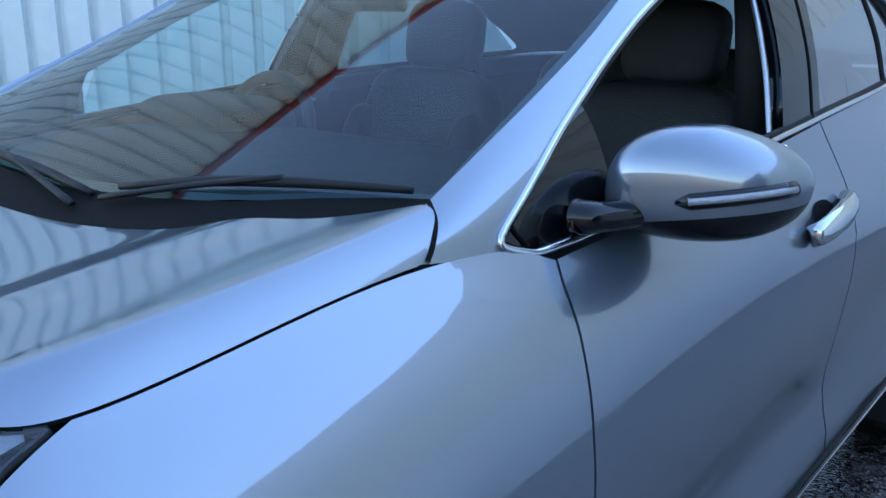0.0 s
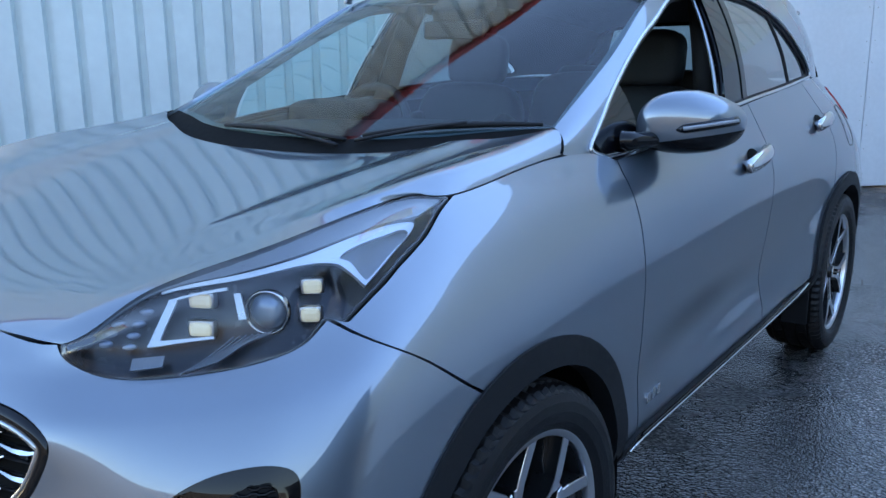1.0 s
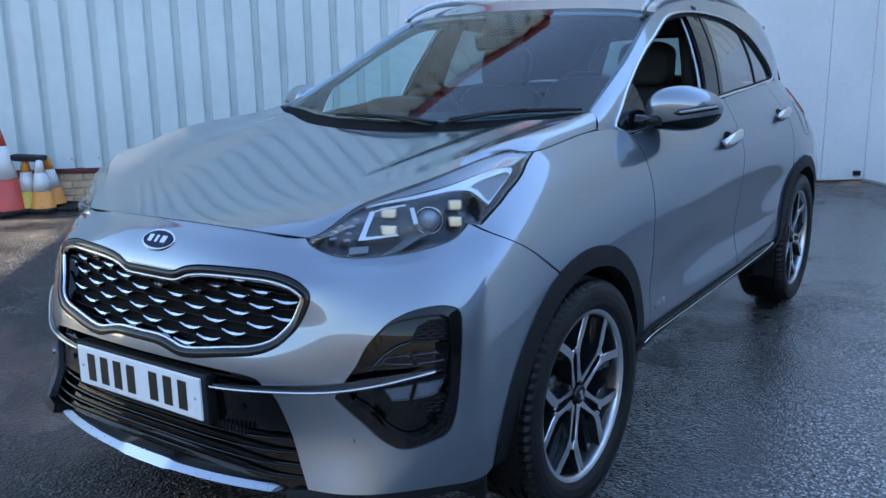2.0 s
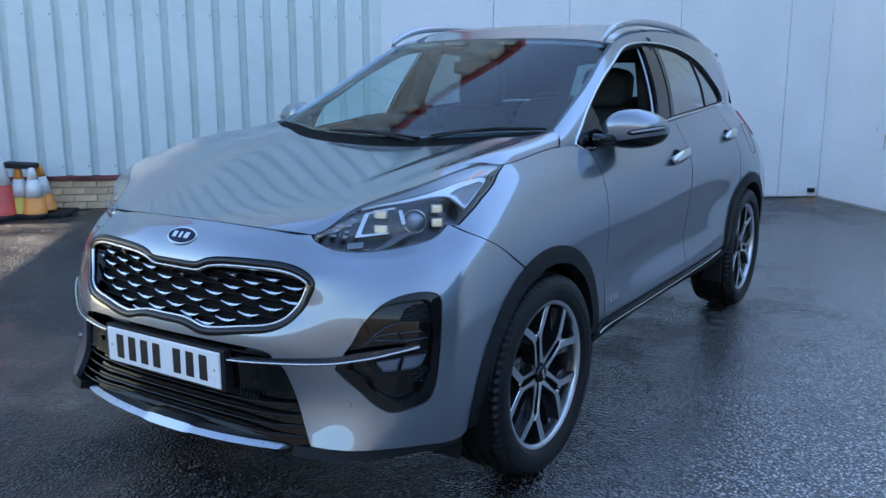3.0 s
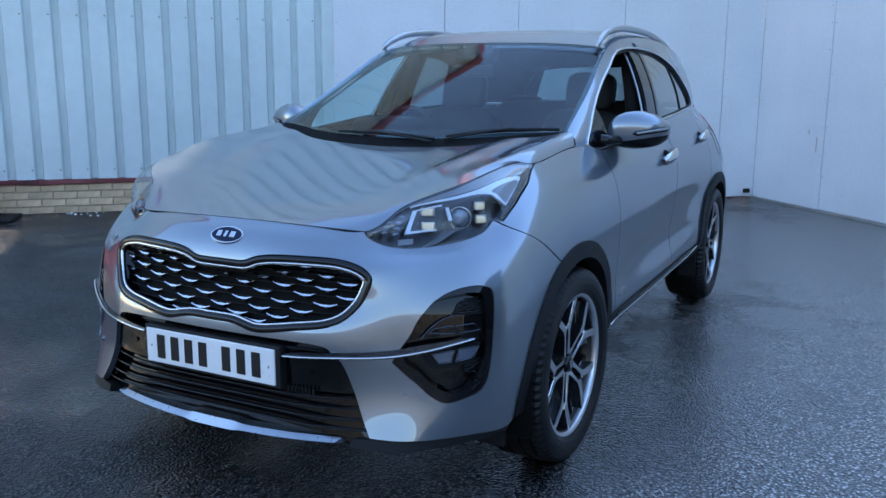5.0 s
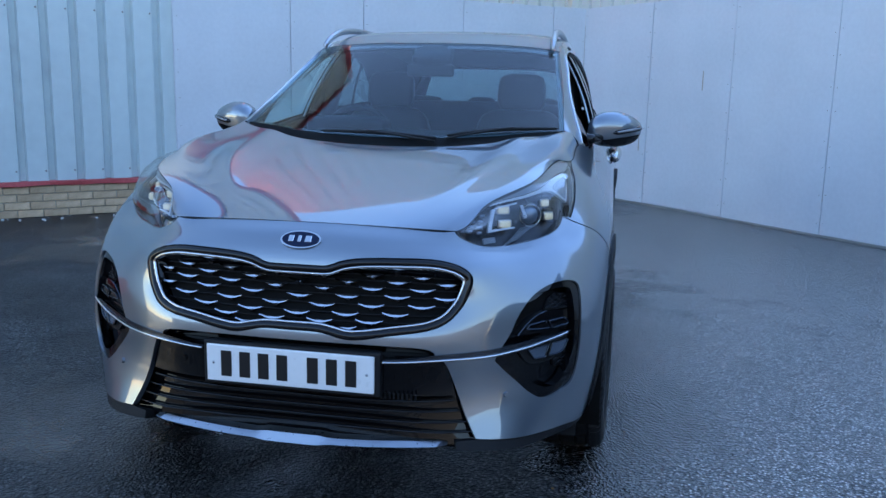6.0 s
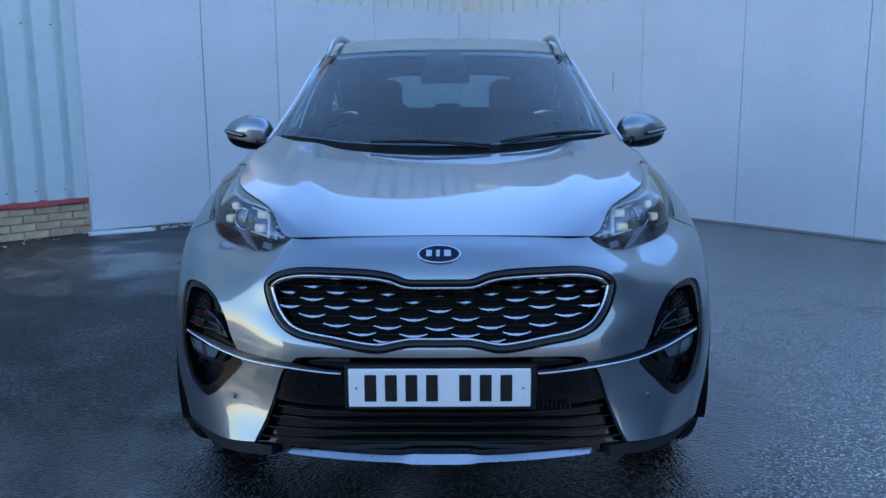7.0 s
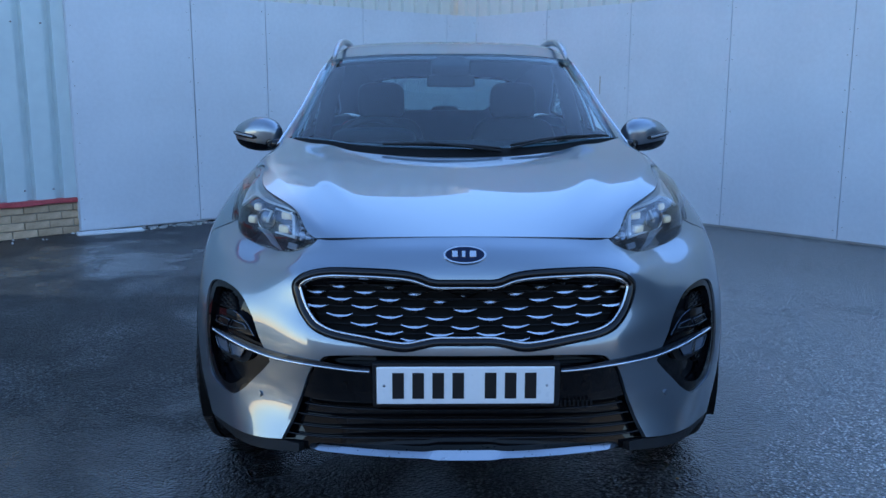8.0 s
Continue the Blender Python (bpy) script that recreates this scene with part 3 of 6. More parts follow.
def hood_surface(uv):
    """The bonnet: a gently crowned top with two long swages, rolling over at its sides down to the wings."""
    a, t = np.abs(uv[:, 0]), np.clip(uv[:, 1], -0.05, 4.05)
    f = np.clip(a / 4, 0, 1)
    y0, z0 = smooth_run((-.695, -.47, -.235, .0, .225), t), smooth_run((.906, .959, 1.006, 1.047, 1.078), t)
    along = np.clip(np.interp(t, (-0.05, 0, 1, 2, 3, 4, 4.05), (1.98, 2.0, 3.42, 5.15, 6.3, 7.0, 7.03)), 0, 8)
    e = FLANK(np.stack((along, np.full(len(t), 5.98)), 1))
    sx, sy, sz = smooth_run((.405, .534, .658, .692, .700), t), smooth_run((-.672, -.470, -.19, .09, .425), t), smooth_run((.898, .996, 1.076, 1.112, 1.147), t)
    x, y = sx * f, y0 + (sy - y0) * f ** 3
    z = z0 + (sz - z0) * (0.6 * f ** 2 + 0.4 * f ** 3)
    d = a - (2.62 + 0.09 * t)
    fade = np.clip((t - 0.4) / 2.4, 0, 1)
    z += 0.011 * np.exp(-(d / np.where(d > 0, 0.36, 0.42)) ** 2) * fade * fade * (3 - 2 * fade)
    p = np.stack((x, y, z), 1)
    # past the shoulder the sheet bends on towards lamp and wing
    w = np.clip((a - 4) / 2, 0, 1)[:, None]
    chord = e - np.stack((sx, sy, sz), 1)
    start = np.stack((sx, 3 * (sy - y0), 2.4 * (sz - z0)), 1)
    start *= (0.85 * np.linalg.norm(chord, axis=1) / np.linalg.norm(start, axis=1))[:, None]
    p += start * w + (chord - start) * w ** 2
    p[:, 0] *= np.where(uv[:, 0] < 0, -1, 1)
    return p


SCREEN = Net([
    [(0, .262, 1.090), (.35, .298, 1.101), (.58, .388, 1.126), (.705, .44, 1.135)],
    [(0, .745, 1.335), (.33, .76, 1.332), (.54, .80, 1.321), (.662, .83, 1.308)],
    [(0, 1.14, 1.527), (.30, 1.155, 1.524), (.50, 1.190, 1.513), (.613, 1.225, 1.497)],
])
ROOF = Net([
    [(0, 1.14, 1.527), (.30, 1.155, 1.524), (.50, 1.190, 1.513), (.613, 1.225, 1.497)],
    [(0, 1.50, 1.604), (.30, 1.51, 1.600), (.51, 1.54, 1.588), (.610, 1.58, 1.562)],
    [(0, 2.10, 1.625), (.30, 2.10, 1.620), (.52, 2.10, 1.602), (.618, 2.12, 1.572)],
    [(0, 2.72, 1.582), (.30, 2.72, 1.577), (.50, 2.72, 1.559), (.600, 2.72, 1.528)],
    [(0, 3.28, 1.500), (.30, 3.27, 1.495), (.46, 3.25, 1.475), (.540, 3.22, 1.440)],
])


def pillar_side(belt, roof, bulge):
    b, r = np.array(belt, float), np.array(roof, float)
    rows = []
    for w in (0, 1 / 3, 2 / 3, 1):
        p = b * (1 - w) + r * w
        p[:, 0] += np.array(bulge) * math.sin(math.pi * w)
        rows.append(p)
    return Net(np.array(rows), half=False)


CABIN = pillar_side(
    [(.757, .36, 1.098), (.788, .585, 1.070), (.806, .95, 1.103), (.806, 1.6, 1.152), (.778, 2.2, 1.178), (.735, 2.67, 1.195), (.69, 2.98, 1.19), (.64, 3.17, 1.17)],
    [(.699, .437, 1.144), (.664, .82, 1.308), (.616, 1.22, 1.497), (.612, 1.6, 1.563), (.618, 2.15, 1.572), (.600, 2.72, 1.528), (.57, 3.06, 1.474), (.54, 3.22, 1.440)],
    (0.013, 0.016, 0.02, 0.024, 0.024, 0.022, 0.018, 0.012))

car = group_thing("car", "steel-blue metallic crossover car parked on wet tarmac, front window lowered", "car")


def arch(a0, a1, r, y=0.0, n=10, kind="s"):
    return ", ".join(f"{kind} {y + r * math.cos(radians(a)):.4f} {AXLE_Z + r * math.sin(radians(a)):.4f}" for a in np.linspace(a0, a1, n))


ARCH_R, OPEN_R = 0.445, 0.388
LAMP_LOW = "f .47 .873, f .515 .853, f .575 .843, f .66 .851, f .735 .877, s -.384 .913"
LAMP_SIDE = "uv 4.43 5.06, uv 4.51 5.10, uv 4.65 5.19, uv 4.79 5.27, uv 4.93 5.37, uv 5.09 5.46, uv 5.29 5.58, uv 5.53 5.77"
LAMP_EDGE = ", ".join(f"uv {float(q.split()[1]) + .045:.3f} {float(q.split()[2]) - .028:.3f}" for q in LAMP_SIDE.split(", "))
SEAM_DOOR = "s .566 1.067, s .545 1.03, s .522 .97, s .503 .90, s .492 .80, s .486 .70, s .486 .60, s .495 .50, s .506 .42"

# bumper skin, with its openings for grille and lamps
half = FLANK.places("uv 0 5.982, uv 1 5.982, uv 1.95 5.978, " + LAMP_LOW + ", s -.31 .855, " + arch(114, 178, ARCH_R, n=7) +
                    ", s -.462 .285, f .80 .285, f .72 .292, f .63 .298, f .553 .306, f .52 .37, f .492 .44, f .463 .520, f .435 .552, f .40 .574, f .25 .581, f 0 .582")
k = len(half)
ring = np.vstack((catmull(half[:3], 6)[:-1], catmull(half[2:9], 6)[:-1], catmull(half[8:11], 4)[:-1], catmull(half[10:17], 6)[:-1], catmull(half[16:22], 5)[:-1], catmull(half[21:26], 5)[:-1], catmull(half[25:], 5)))
GRILLE_HALF = FLANK.places("f 0 .795, f .05 .795, f .095 .797, f .14 .813, f .20 .822, f .30 .825, f .40 .823, f .465 .811, f .506 .790, f .521 .765, f .513 .725, f .490 .680, f .455 .645, f .40 .624, f .31 .610, f .215 .594, f .165 .592, f .115 .603, f .075 .609, f 0 .609")
FOG = FLANK.places("f .592 .527, f .629 .598, f .655 .660, f .687 .707, f .73 .735, f .782 .744, f .816 .728, f .829 .68, f .834 .58, f .828 .487, f .813 .43, f .783 .408, f .734 .396, f .692 .42, f .657 .456, f .622 .492")
grille_ring = two_sided(catmull(GRILLE_HALF, 4))
fog_ring = outline(FOG, (0,), 5)
bumper = part("front_bumper", trimmed("front_bumper", FLANK, two_sided(ring), PAINT, holes=(grille_ring, fog_ring, (fog_ring * (-1, 1))[::-1]), step=0.022, stretch=(.2, .14), lip=0.02), None, car)

# wings
wing = FLANK.places("uv 5.92 5.968, uv 6.5 5.968, uv 7 5.96, s .50 1.088, " + SEAM_DOOR + ", " + arch(9, 113, ARCH_R, n=11) + ", s -.304 .855, s -.376 .914, " + LAMP_EDGE)
both("front_wing", trimmed("front_wing", FLANK, outline(wing, (0, 4, 12, 23, 25), 6), PAINT, step=0.02, stretch=(.3, .14), lip=0.02), car)

# doors
door = FLANK.places("s .571 1.067, s .550 1.03, s .527 .97, s .508 .90, s .497 .80, s .491 .70, s .491 .60, s .500 .50, s .511 .422, s .9 .425, s 1.3 .424, s 1.548 .422, s 1.552 .7, s 1.552 1.0, s 1.552 1.145, s 1.25 1.122, s .95 1.1, s .75 1.078")
front_doors = both("front_door", trimmed("front_door", FLANK, outline(door, (0, 8, 11, 14), 6), PAINT, step=0.02, stretch=(.5, .14), lip=0.02), car)
rear = FLANK.places("s 1.558 1.146, s 1.558 1.0, s 1.558 .7, s 1.555 .422, s 1.9 .423, s 2.24 .43, " + arch(166, 118, ARCH_R, 2.67, 6) + ", s 2.44 .83, s 2.44 1.0, s 2.40 1.183, s 2.2 1.175, s 1.9 1.163")
rear_doors = both("rear_door", trimmed("rear_door", FLANK, outline(rear, (0, 3, 5, 11, 14), 6), PAINT, step=0.02, stretch=(.5, .14), lip=0.02), car)
quarter = FLANK.places("s 2.407 1.183, s 2.447 1.0, s 2.447 .83, " + arch(117, 2, ARCH_R, 2.67, 10) + ", uv 12.0 .9, uv 12.8 1.1, uv 13.1 2.6, uv 13.0 4.4, uv 13.0 5.97, uv 12 5.97, uv 11 5.97")
both("rear_quarter", trimmed("rear_quarter", FLANK, outline(quarter, (0, 3, 12, 14, 17), 6), PAINT, step=0.03, stretch=(.5, .14), lip=0.02), car)
tail = two_sided(np.array([(15, 5.97), (14, 5.97), (13.06, 5.97), (13.06, 4.4), (13.06, 2.7), (14, 2.7), (15, 2.7)]))[:7]
both("tailgate", trimmed("tailgate", FLANK, outline(tail, range(7), 8), PAINT, step=0.04, stretch=(.4, .14), lip=0.02), car)
both("rear_bumper", trimmed("rear_bumper", FLANK, outline(np.array([(12.2, .0), (12.85, 1.1), (13.12, 2.6), (14, 2.6), (15, 2.6), (15, 0), (14, 0)]), range(7), 8), BLACK_PLASTIC, step=0.04, stretch=(.4, .14), lip=0.02), car)
both("tail_lamp", trimmed("tail_lamp", FLANK, outline(FLANK.places("uv 12.2 5.1, uv 12.35 5.6, uv 13.0 5.75, uv 13.6 5.4, uv 13.8 4.8, uv 13.2 4.6, uv 12.6 4.7"), (), 6), RED_LENS, step=0.03, stretch=(.4, .14), lip=0.01, out=0.006), car)

# bonnet
hood_ring = np.vstack((np.stack((np.linspace(0, 5.97, 41), np.full(41, 0.004)), 1)[:-1], np.stack((np.full(61, 5.97), np.linspace(0.004, 3.99, 61)), 1)[:-1], np.stack((np.linspace(5.97, 0, 51), np.full(51, 3.99)), 1)))
part("bonnet", trimmed("bonnet", hood_surface, two_sided(hood_ring), PAINT, step=0.014, stretch=(.13, .25), lip=0.012), None, car)

# windscreen and roof
def rectangle(u, v0, v1, n=12):
    return np.vstack((np.stack((np.linspace(-u, u, n), np.full(n, v0)), 1)[:-1], np.stack((np.full(n, u), np.linspace(v0, v1, n)), 1)[:-1],
                      np.stack((np.linspace(u, -u, n), np.full(n, v1)), 1)[:-1], np.stack((np.full(n, -u), np.linspace(v1, v0, n)), 1)[:-1]))


windscreen = part("windscreen", trimmed("windscreen", SCREEN, rectangle(2.97, 0.0, 1.985), GLASS, step=0.03, stretch=(.24, .5), lip=0.0), None, car, "clear glass with a dark band round its edge")
windscreen.visible_shadow = False
part("frit_band", trimmed("frit_band", SCREEN, rectangle(2.97, 0.0, 1.985), BLACK_GLOSS, holes=(rectangle(2.8, 0.12, 1.90),), step=0.03, stretch=(.24, .5), lip=0.0, out=-0.009), None, windscreen, "black printed edge band")
part("roof", trimmed("roof", ROOF, rectangle(2.99, 0.015, 4.0), PAINT, step=0.04, stretch=(.24, .5), lip=0.02), None, car)

# pillars and side windows
side_ring = np.vstack((np.stack((np.linspace(0, 7, 60), np.full(60, 0.02)), 1), np.stack((np.full(6, 7.0), np.linspace(0.02, 2.99, 7)[1:]), 1), np.stack((np.linspace(7, 0, 60)[1:], np.full(59, 2.99)), 1), np.stack((np.full(5, 0.0), np.linspace(2.99, 0.02, 7)[1:-1]), 1)))
DLO = CABIN.places("s .497 1.103, s .535 1.078, s .60 1.0755, s .75 1.089, s .95 1.108, s 1.2 1.130, s 1.47 1.149, s 1.95 1.172, s 2.3 1.187, s 2.58 1.197, s 2.64 1.205, s 2.645 1.228, s 2.57 1.277, s 2.46 1.330, s 2.30 1.410, s 2.15 1.455, s 1.95 1.493, s 1.626 1.510, s 1.42 1.502, s 1.275 1.476, s 1.10 1.405, s .946 1.338, s .80 1.265, s .65 1.188")
dlo_ring = outline(DLO, (), 6)
both("cabin_side", trimmed("cabin_side", CABIN, side_ring, PAINT, holes=(dlo_ring,), step=0.025, stretch=(.42, .14), lip=0.02), car)


# ---- the car: trim, glass and lamps ----
def along(net, text, n=10, closed=False):
    uv = catmull(net.places(text), n, closed)
    return net(uv), net.normal(uv)


def strip(name, net, text, width, mat, height=0.006, out=0.0, n=10, closed=False, sign=1):
    p, nr = along(net, text, n, closed)
    nr = nr * sign
    return ribbon(name, p + nr * out, nr, width, mat, height, closed)


def outward(net, uv):
    n = net.normal(np.array([uv]))[0]
    return n if n[0] * 0.6 - n[1] * 0.4 + 0.1 > 0 else -n


SIDE = FLANK.view("s", 3.6, 13.2)
SGN = 1 if outward(FLANK, (8.0, 3.0)) @ FLANK.normal(np.array([(8.0, 3.0)]))[0] > 0 else -1
CGN = 1 if CABIN.normal(np.array([(3.0, 1.5)]))[0][0] > 0 else -1


def ring_sector(y0, r0, r1, a0, a1, n=28):
    a = np.radians(np.linspace(a0, a1, n))
    outer = np.stack((y0 + r1 * np.cos(a), AXLE_Z + r1 * np.sin(a)), 1)
    inner = np.stack((y0 + r0 * np.cos(a), AXLE_Z + r0 * np.sin(a)), 1)[::-1]
    return np.vstack((outer, inner))


# wheel-arch and sill cladding
both("front_arch_cladding", trimmed("front_arch_cladding", SIDE, ring_sector(0, OPEN_R, ARCH_R + 0.002, 4, 186), BLACK_PLASTIC, step=0.02, lip=0.05, out=0.006), car)
both("rear_arch_cladding", trimmed("rear_arch_cladding", SIDE, ring_sector(2.67, OPEN_R, ARCH_R + 0.002, -6, 184), BLACK_PLASTIC, step=0.025, lip=0.05, out=0.012), car)
sill = np.array([(.447, .395), (.50, .419), (.9, .421), (1.5, .419), (2.1, .419), (2.215, .40), (2.226, .36), (2.2, .322), (1.6, .330), (1.0, .330), (.5, .316), (.449, .335)])
both("sill_cladding", trimmed("sill_cladding", SIDE, outline(sill, range(12), 5), BLACK_PLASTIC, step=0.03, lip=0.05, out=0.010), car)
both("sill_strip", strip("sill_strip", FLANK, "s .50 .372, s .56 .392, s .9 .396, s 1.3 .398, s 1.7 .402, s 2.0 .412, s 2.12 .425", 0.008, CHROME, 0.005, 0.012, 8, sign=SGN), car, "thin bright chrome strip")
both("sill_groove", strip("sill_groove", FLANK, "s .53 .408, s .9 .412, s 1.5 .413, s 2.0 .424", 0.008, BLACK_GLOSS, 0.003, 0.012, 8, sign=SGN), car)
both("front_lower_lip", trimmed("front_lower_lip", FLANK, outline(FLANK.places("f .50 .300, f .553 .303, f .63 .295, f .72 .289, f .80 .282, s -.452 .300, s -.458 .262, f .82 .258, f .72 .262, f .62 .268, f .50 .276"), range(11), 6), BLACK_PLASTIC, step=0.03, stretch=(.2, .14), lip=0.06, out=-0.006), car)
part("intake_floor", box((-.50, -.79, .262), (.50, -.60, .285), .01), INNER_DARK, car)

# lower intake: dark back, gloss surround, slats
part("intake_back", trimmed("intake_back", FLANK, two_sided(catmull(FLANK.places("f 0 .60, f .25 .60, f .43 .575, f .475 .525, f .505 .44, f .53 .37, f .57 .30, f .4 .285, f .2 .285, f 0 .285"), 4)), BLACK_GLOSS, step=0.03, stretch=(.2, .14), lip=0.0, out=-0.045), None, car)
part("intake_panel", trimmed("intake_panel", FLANK, two_sided(catmull(FLANK.places("f 0 .548, f .2 .548, f .36 .546, f .432 .540, f .460 .514, f .486 .445, f .47 .432, f .3 .428, f .15 .426, f 0 .426"), 5)), BLACK_GLOSS, step=0.03, stretch=(.2, .14), lip=0.03, out=-0.012), None, car)
for q, z in enumerate((.405, .375, .345, .318)):
    w = 0.487 + 0.02 * q
    h = FLANK.places(f"f 0 {z}, f .2 {z}, f .36 {z + .002}, f {w:.3f} {z + .008}")
    uv = catmull(np.vstack(((h * (-1, 1))[::-1][:-1], h)), 5)
    part("intake_slat", ribbon("intake_slat", FLANK(uv) - SGN * FLANK.normal(uv) * 0.03, SGN * FLANK.normal(uv), 0.007, BLACK_GLOSS, 0.014), None, car)
for q in range(9):
    x = 0.27 + q * 0.013
    part("vent_rib", box((x, -.842, .418), (x + .005, -.834, .436), .001, 1), BLACK_PLASTIC, car)
# silver skid blade
def skid_blade():
    xs = np.linspace(-0.468, 0.468, 61)
    verts, faces = [], []
    for x in xs:
        a = abs(x)
        y = -0.872 + 0.062 * (a / 0.468) ** 2.2
        z = 0.276 + 0.006 * (a / 0.468) ** 2
        h = 0.008 + 0.006 * np.clip((0.115 - a) / 0.03, 0, 1)
        h *= np.clip((0.472 - a) / 0.03, 0.15, 1)
        for dy, dz in ((0.012, -h), (-0.002, -h), (-0.006, -h * 0.8), (0.012, h * 0.9), (0.018, h), (0.05, h)):
            verts.append((x, y + dy, z + dz))
    for i in range(len(xs) - 1):
        faces += [(i * 6 + q, i * 6 + (q + 1) % 6, (i + 1) * 6 + (q + 1) % 6, (i + 1) * 6 + q) for q in range(6)]
    faces += [tuple(range(6))[::-1], tuple(range(len(verts) - 6, len(verts)))]
    return mesh_of("skid_blade", verts, faces, SATIN)


part("skid_blade", skid_blade(), None, car, "satin silver skid blade")
both("bumper_blade", trimmed("bumper_blade", FLANK, outline(FLANK.places("f 0.279 0.540, f 0.33 0.545, f 0.405 0.554, f 0.5 0.560, f 0.59 0.565, f 0.68 0.580, f 0.735 0.590, f 0.8 0.597, f 0.8 0.593, f 0.735 0.570, f 0.68 0.555, f 0.59 0.540, f 0.5 0.538, f 0.405 0.536, f 0.33 0.531, f 0.279 0.530"), (0, 7, 8, 15), 5), CHROME_DARK, step=0.01, stretch=(.2, .14), lip=0.008, out=0.004), car, "long smoked chrome blade")
# the bright line a curved blade would mirror, added as a chrome strip
both("blade_glint", strip("blade_glint", FLANK, "f 0.28 0.533, f 0.33 0.535, f 0.405 0.540, f 0.5 0.543, f 0.59 0.546, f 0.68 0.561, f 0.735 0.576, f 0.79 0.592", 0.007, CHROME, 0.004, 0.008, 6, sign=SGN), car, "thin chrome strip standing in for the bright line the blade reflects")
for kind, x, z in (("f", .628, .421), ("f", .359, .482)):
    uv = FLANK.locate(kind, (x, z))
    p, nn = FLANK(uv)[0], SGN * FLANK.normal(uv)[0]
    bm = bmesh.new()
    bmesh.ops.create_cone(bm, cap_ends=True, segments=24, radius1=0.0095, radius2=0.008, depth=0.008, matrix=Matrix.Translation(p + nn * (0.0035 if x > .5 else -0.01)) @ Vector(nn).to_track_quat("Z", "Y").to_matrix().to_4x4())
    both("parking_sensor", mesh_bm("parking_sensor", bm, PAINT if x > .5 else BLACK_GLOSS, False), car)

# number plate: plain bars stand for its characters
plate = part("number_plate", box((-.26, -.872, .438), (.26, -.863, .551), .004), WHITE_PLATE, car, "white number plate with black bars")
part("plate_holder", box((-.272, -.8665, .428), (.277, -.83, .561), .006), BLACK_PLASTIC, car)
x = -.222
for w in (1, 1, 1, 1, 0, 1, 1, 1):
    if w:
        part("bar", box((x + .008, -.8735, .455), (x + .042, -.8715, .534), .0006, 1), PLATE_INK, plate)
    x += 0.0585 if w else 0.036
for sx in (-.238, .238):
    bm = bmesh.new()
    bmesh.ops.create_uvsphere(bm, u_segments=12, v_segments=8, radius=.0045, matrix=Matrix.Translation((sx, -.872, .495)) @ Matrix.Scale(.5, 4, (0, 1, 0)))
    part("plate_screw", bm, SATIN, plate, smooth=True)

# oval badge: plain bars, no lettering
def oval(name, rx, rz, depth, mat, y, bevel=0.0):
    bm = bmesh.new()
    bmesh.ops.create_cone(bm, cap_ends=True, segments=56, radius1=1, radius2=0.94, depth=1, matrix=Matrix.Rotation(radians(90), 4, "X"))
    for v in bm.verts:
        v.co = Vector((v.co.x * rx, y + v.co.y * depth, v.co.z * rz))
    return mesh_bm(name, bm, mat, False)


badge = part("badge", oval("badge", .068, .0345, .012, CHROME, 0), None, car, "oval chrome badge with dark blue face", m=pose(0, -.757, .859, -45))
part("badge_face", oval("badge_face", .0612, .0282, .012, material("badge_blue", (0.008, 0.014, 0.04), 0.45, 0, 0.0, spec=0.15), -.002), None, badge)
for bx, bw in ((-.038, .017), (-.009, .011), (.014, .020)):
    part("badge_bar", box((bx, -.0095, -.011), (bx + bw, -.0075, .0125), .001, 1), CHROME, badge)

# grille
grille = part("grille", trimmed("grille", FLANK, grille_ring, INNER_DARK, step=0.03, stretch=(.2, .14), lip=0.0, out=-0.05), None, car, "gloss black grille with small chrome blades")
uvg = catmull(GRILLE_HALF, 6)
full = two_sided(uvg)
gp, gn = FLANK(full), SGN * FLANK.normal(full)
centre = gp.mean(0)


def inset(path, d):
    """The closed path moved inwards by d along the surface."""
    tan = np.roll(path, -1, 0) - np.roll(path, 1, 0)
    s = np.cross(tan, gn)
    s /= np.linalg.norm(s, axis=1)[:, None]
    if ((centre - path) * s).sum() < 0:
        s = -s
    return path + s * d


part("grille_surround", ribbon("grille_surround", inset(gp, 0.010) - gn * 0.010, gn, 0.024, BLACK_GLOSS, 0.010, True), None, grille, "gloss black surround")
part("grille_frame", ribbon("grille_frame", inset(gp, 0.0245) - gn * 0.014, gn, 0.010, CHROME, 0.008, True), None, grille, "thin chrome frame")
wall_p = np.vstack((inset(gp, 0.004), inset(gp, 0.030) - gn * 0.055))
gk = len(gp)
part("grille_wall", mesh_of("grille_wall", wall_p, [(i, (i + 1) % gk, gk + (i + 1) % gk, gk + i) for i in range(gk)], BLACK_GLOSS, True), None, grille)


BLADE_METAL = material("dull_chrome", (0.62, 0.63, 0.65), 0.14, 1.0, spread=0.04, rough_spread=0.03)


def blade_mesh():
    """A shallow winged V with a small socket under its middle."""
    verts, faces = [], []
    xs = np.linspace(-.041, .041, 11)
    for x in xs:
        a = abs(x) / .041
        z = 0.008 * max(0.0, (a - .3) / .7) ** 1.2
        t = 0.0027 * (1 - a) + 0.0013
        for y, dz in ((-0.003, -t), (-0.0065 + 0.002 * a, -t * .6), (-0.002, t * .9), (0.004, t * .5)):
            verts.append((x, y, z + dz))
    for i in range(10):
        faces += [(i * 4 + q, i * 4 + (q + 1) % 4, (i + 1) * 4 + (q + 1) % 4, (i + 1) * 4 + q) for q in range(4)]
    faces += [(3, 2, 1, 0), (40, 41, 42, 43)]
    return mesh_of("grille_blade", verts, faces, BLADE_METAL)


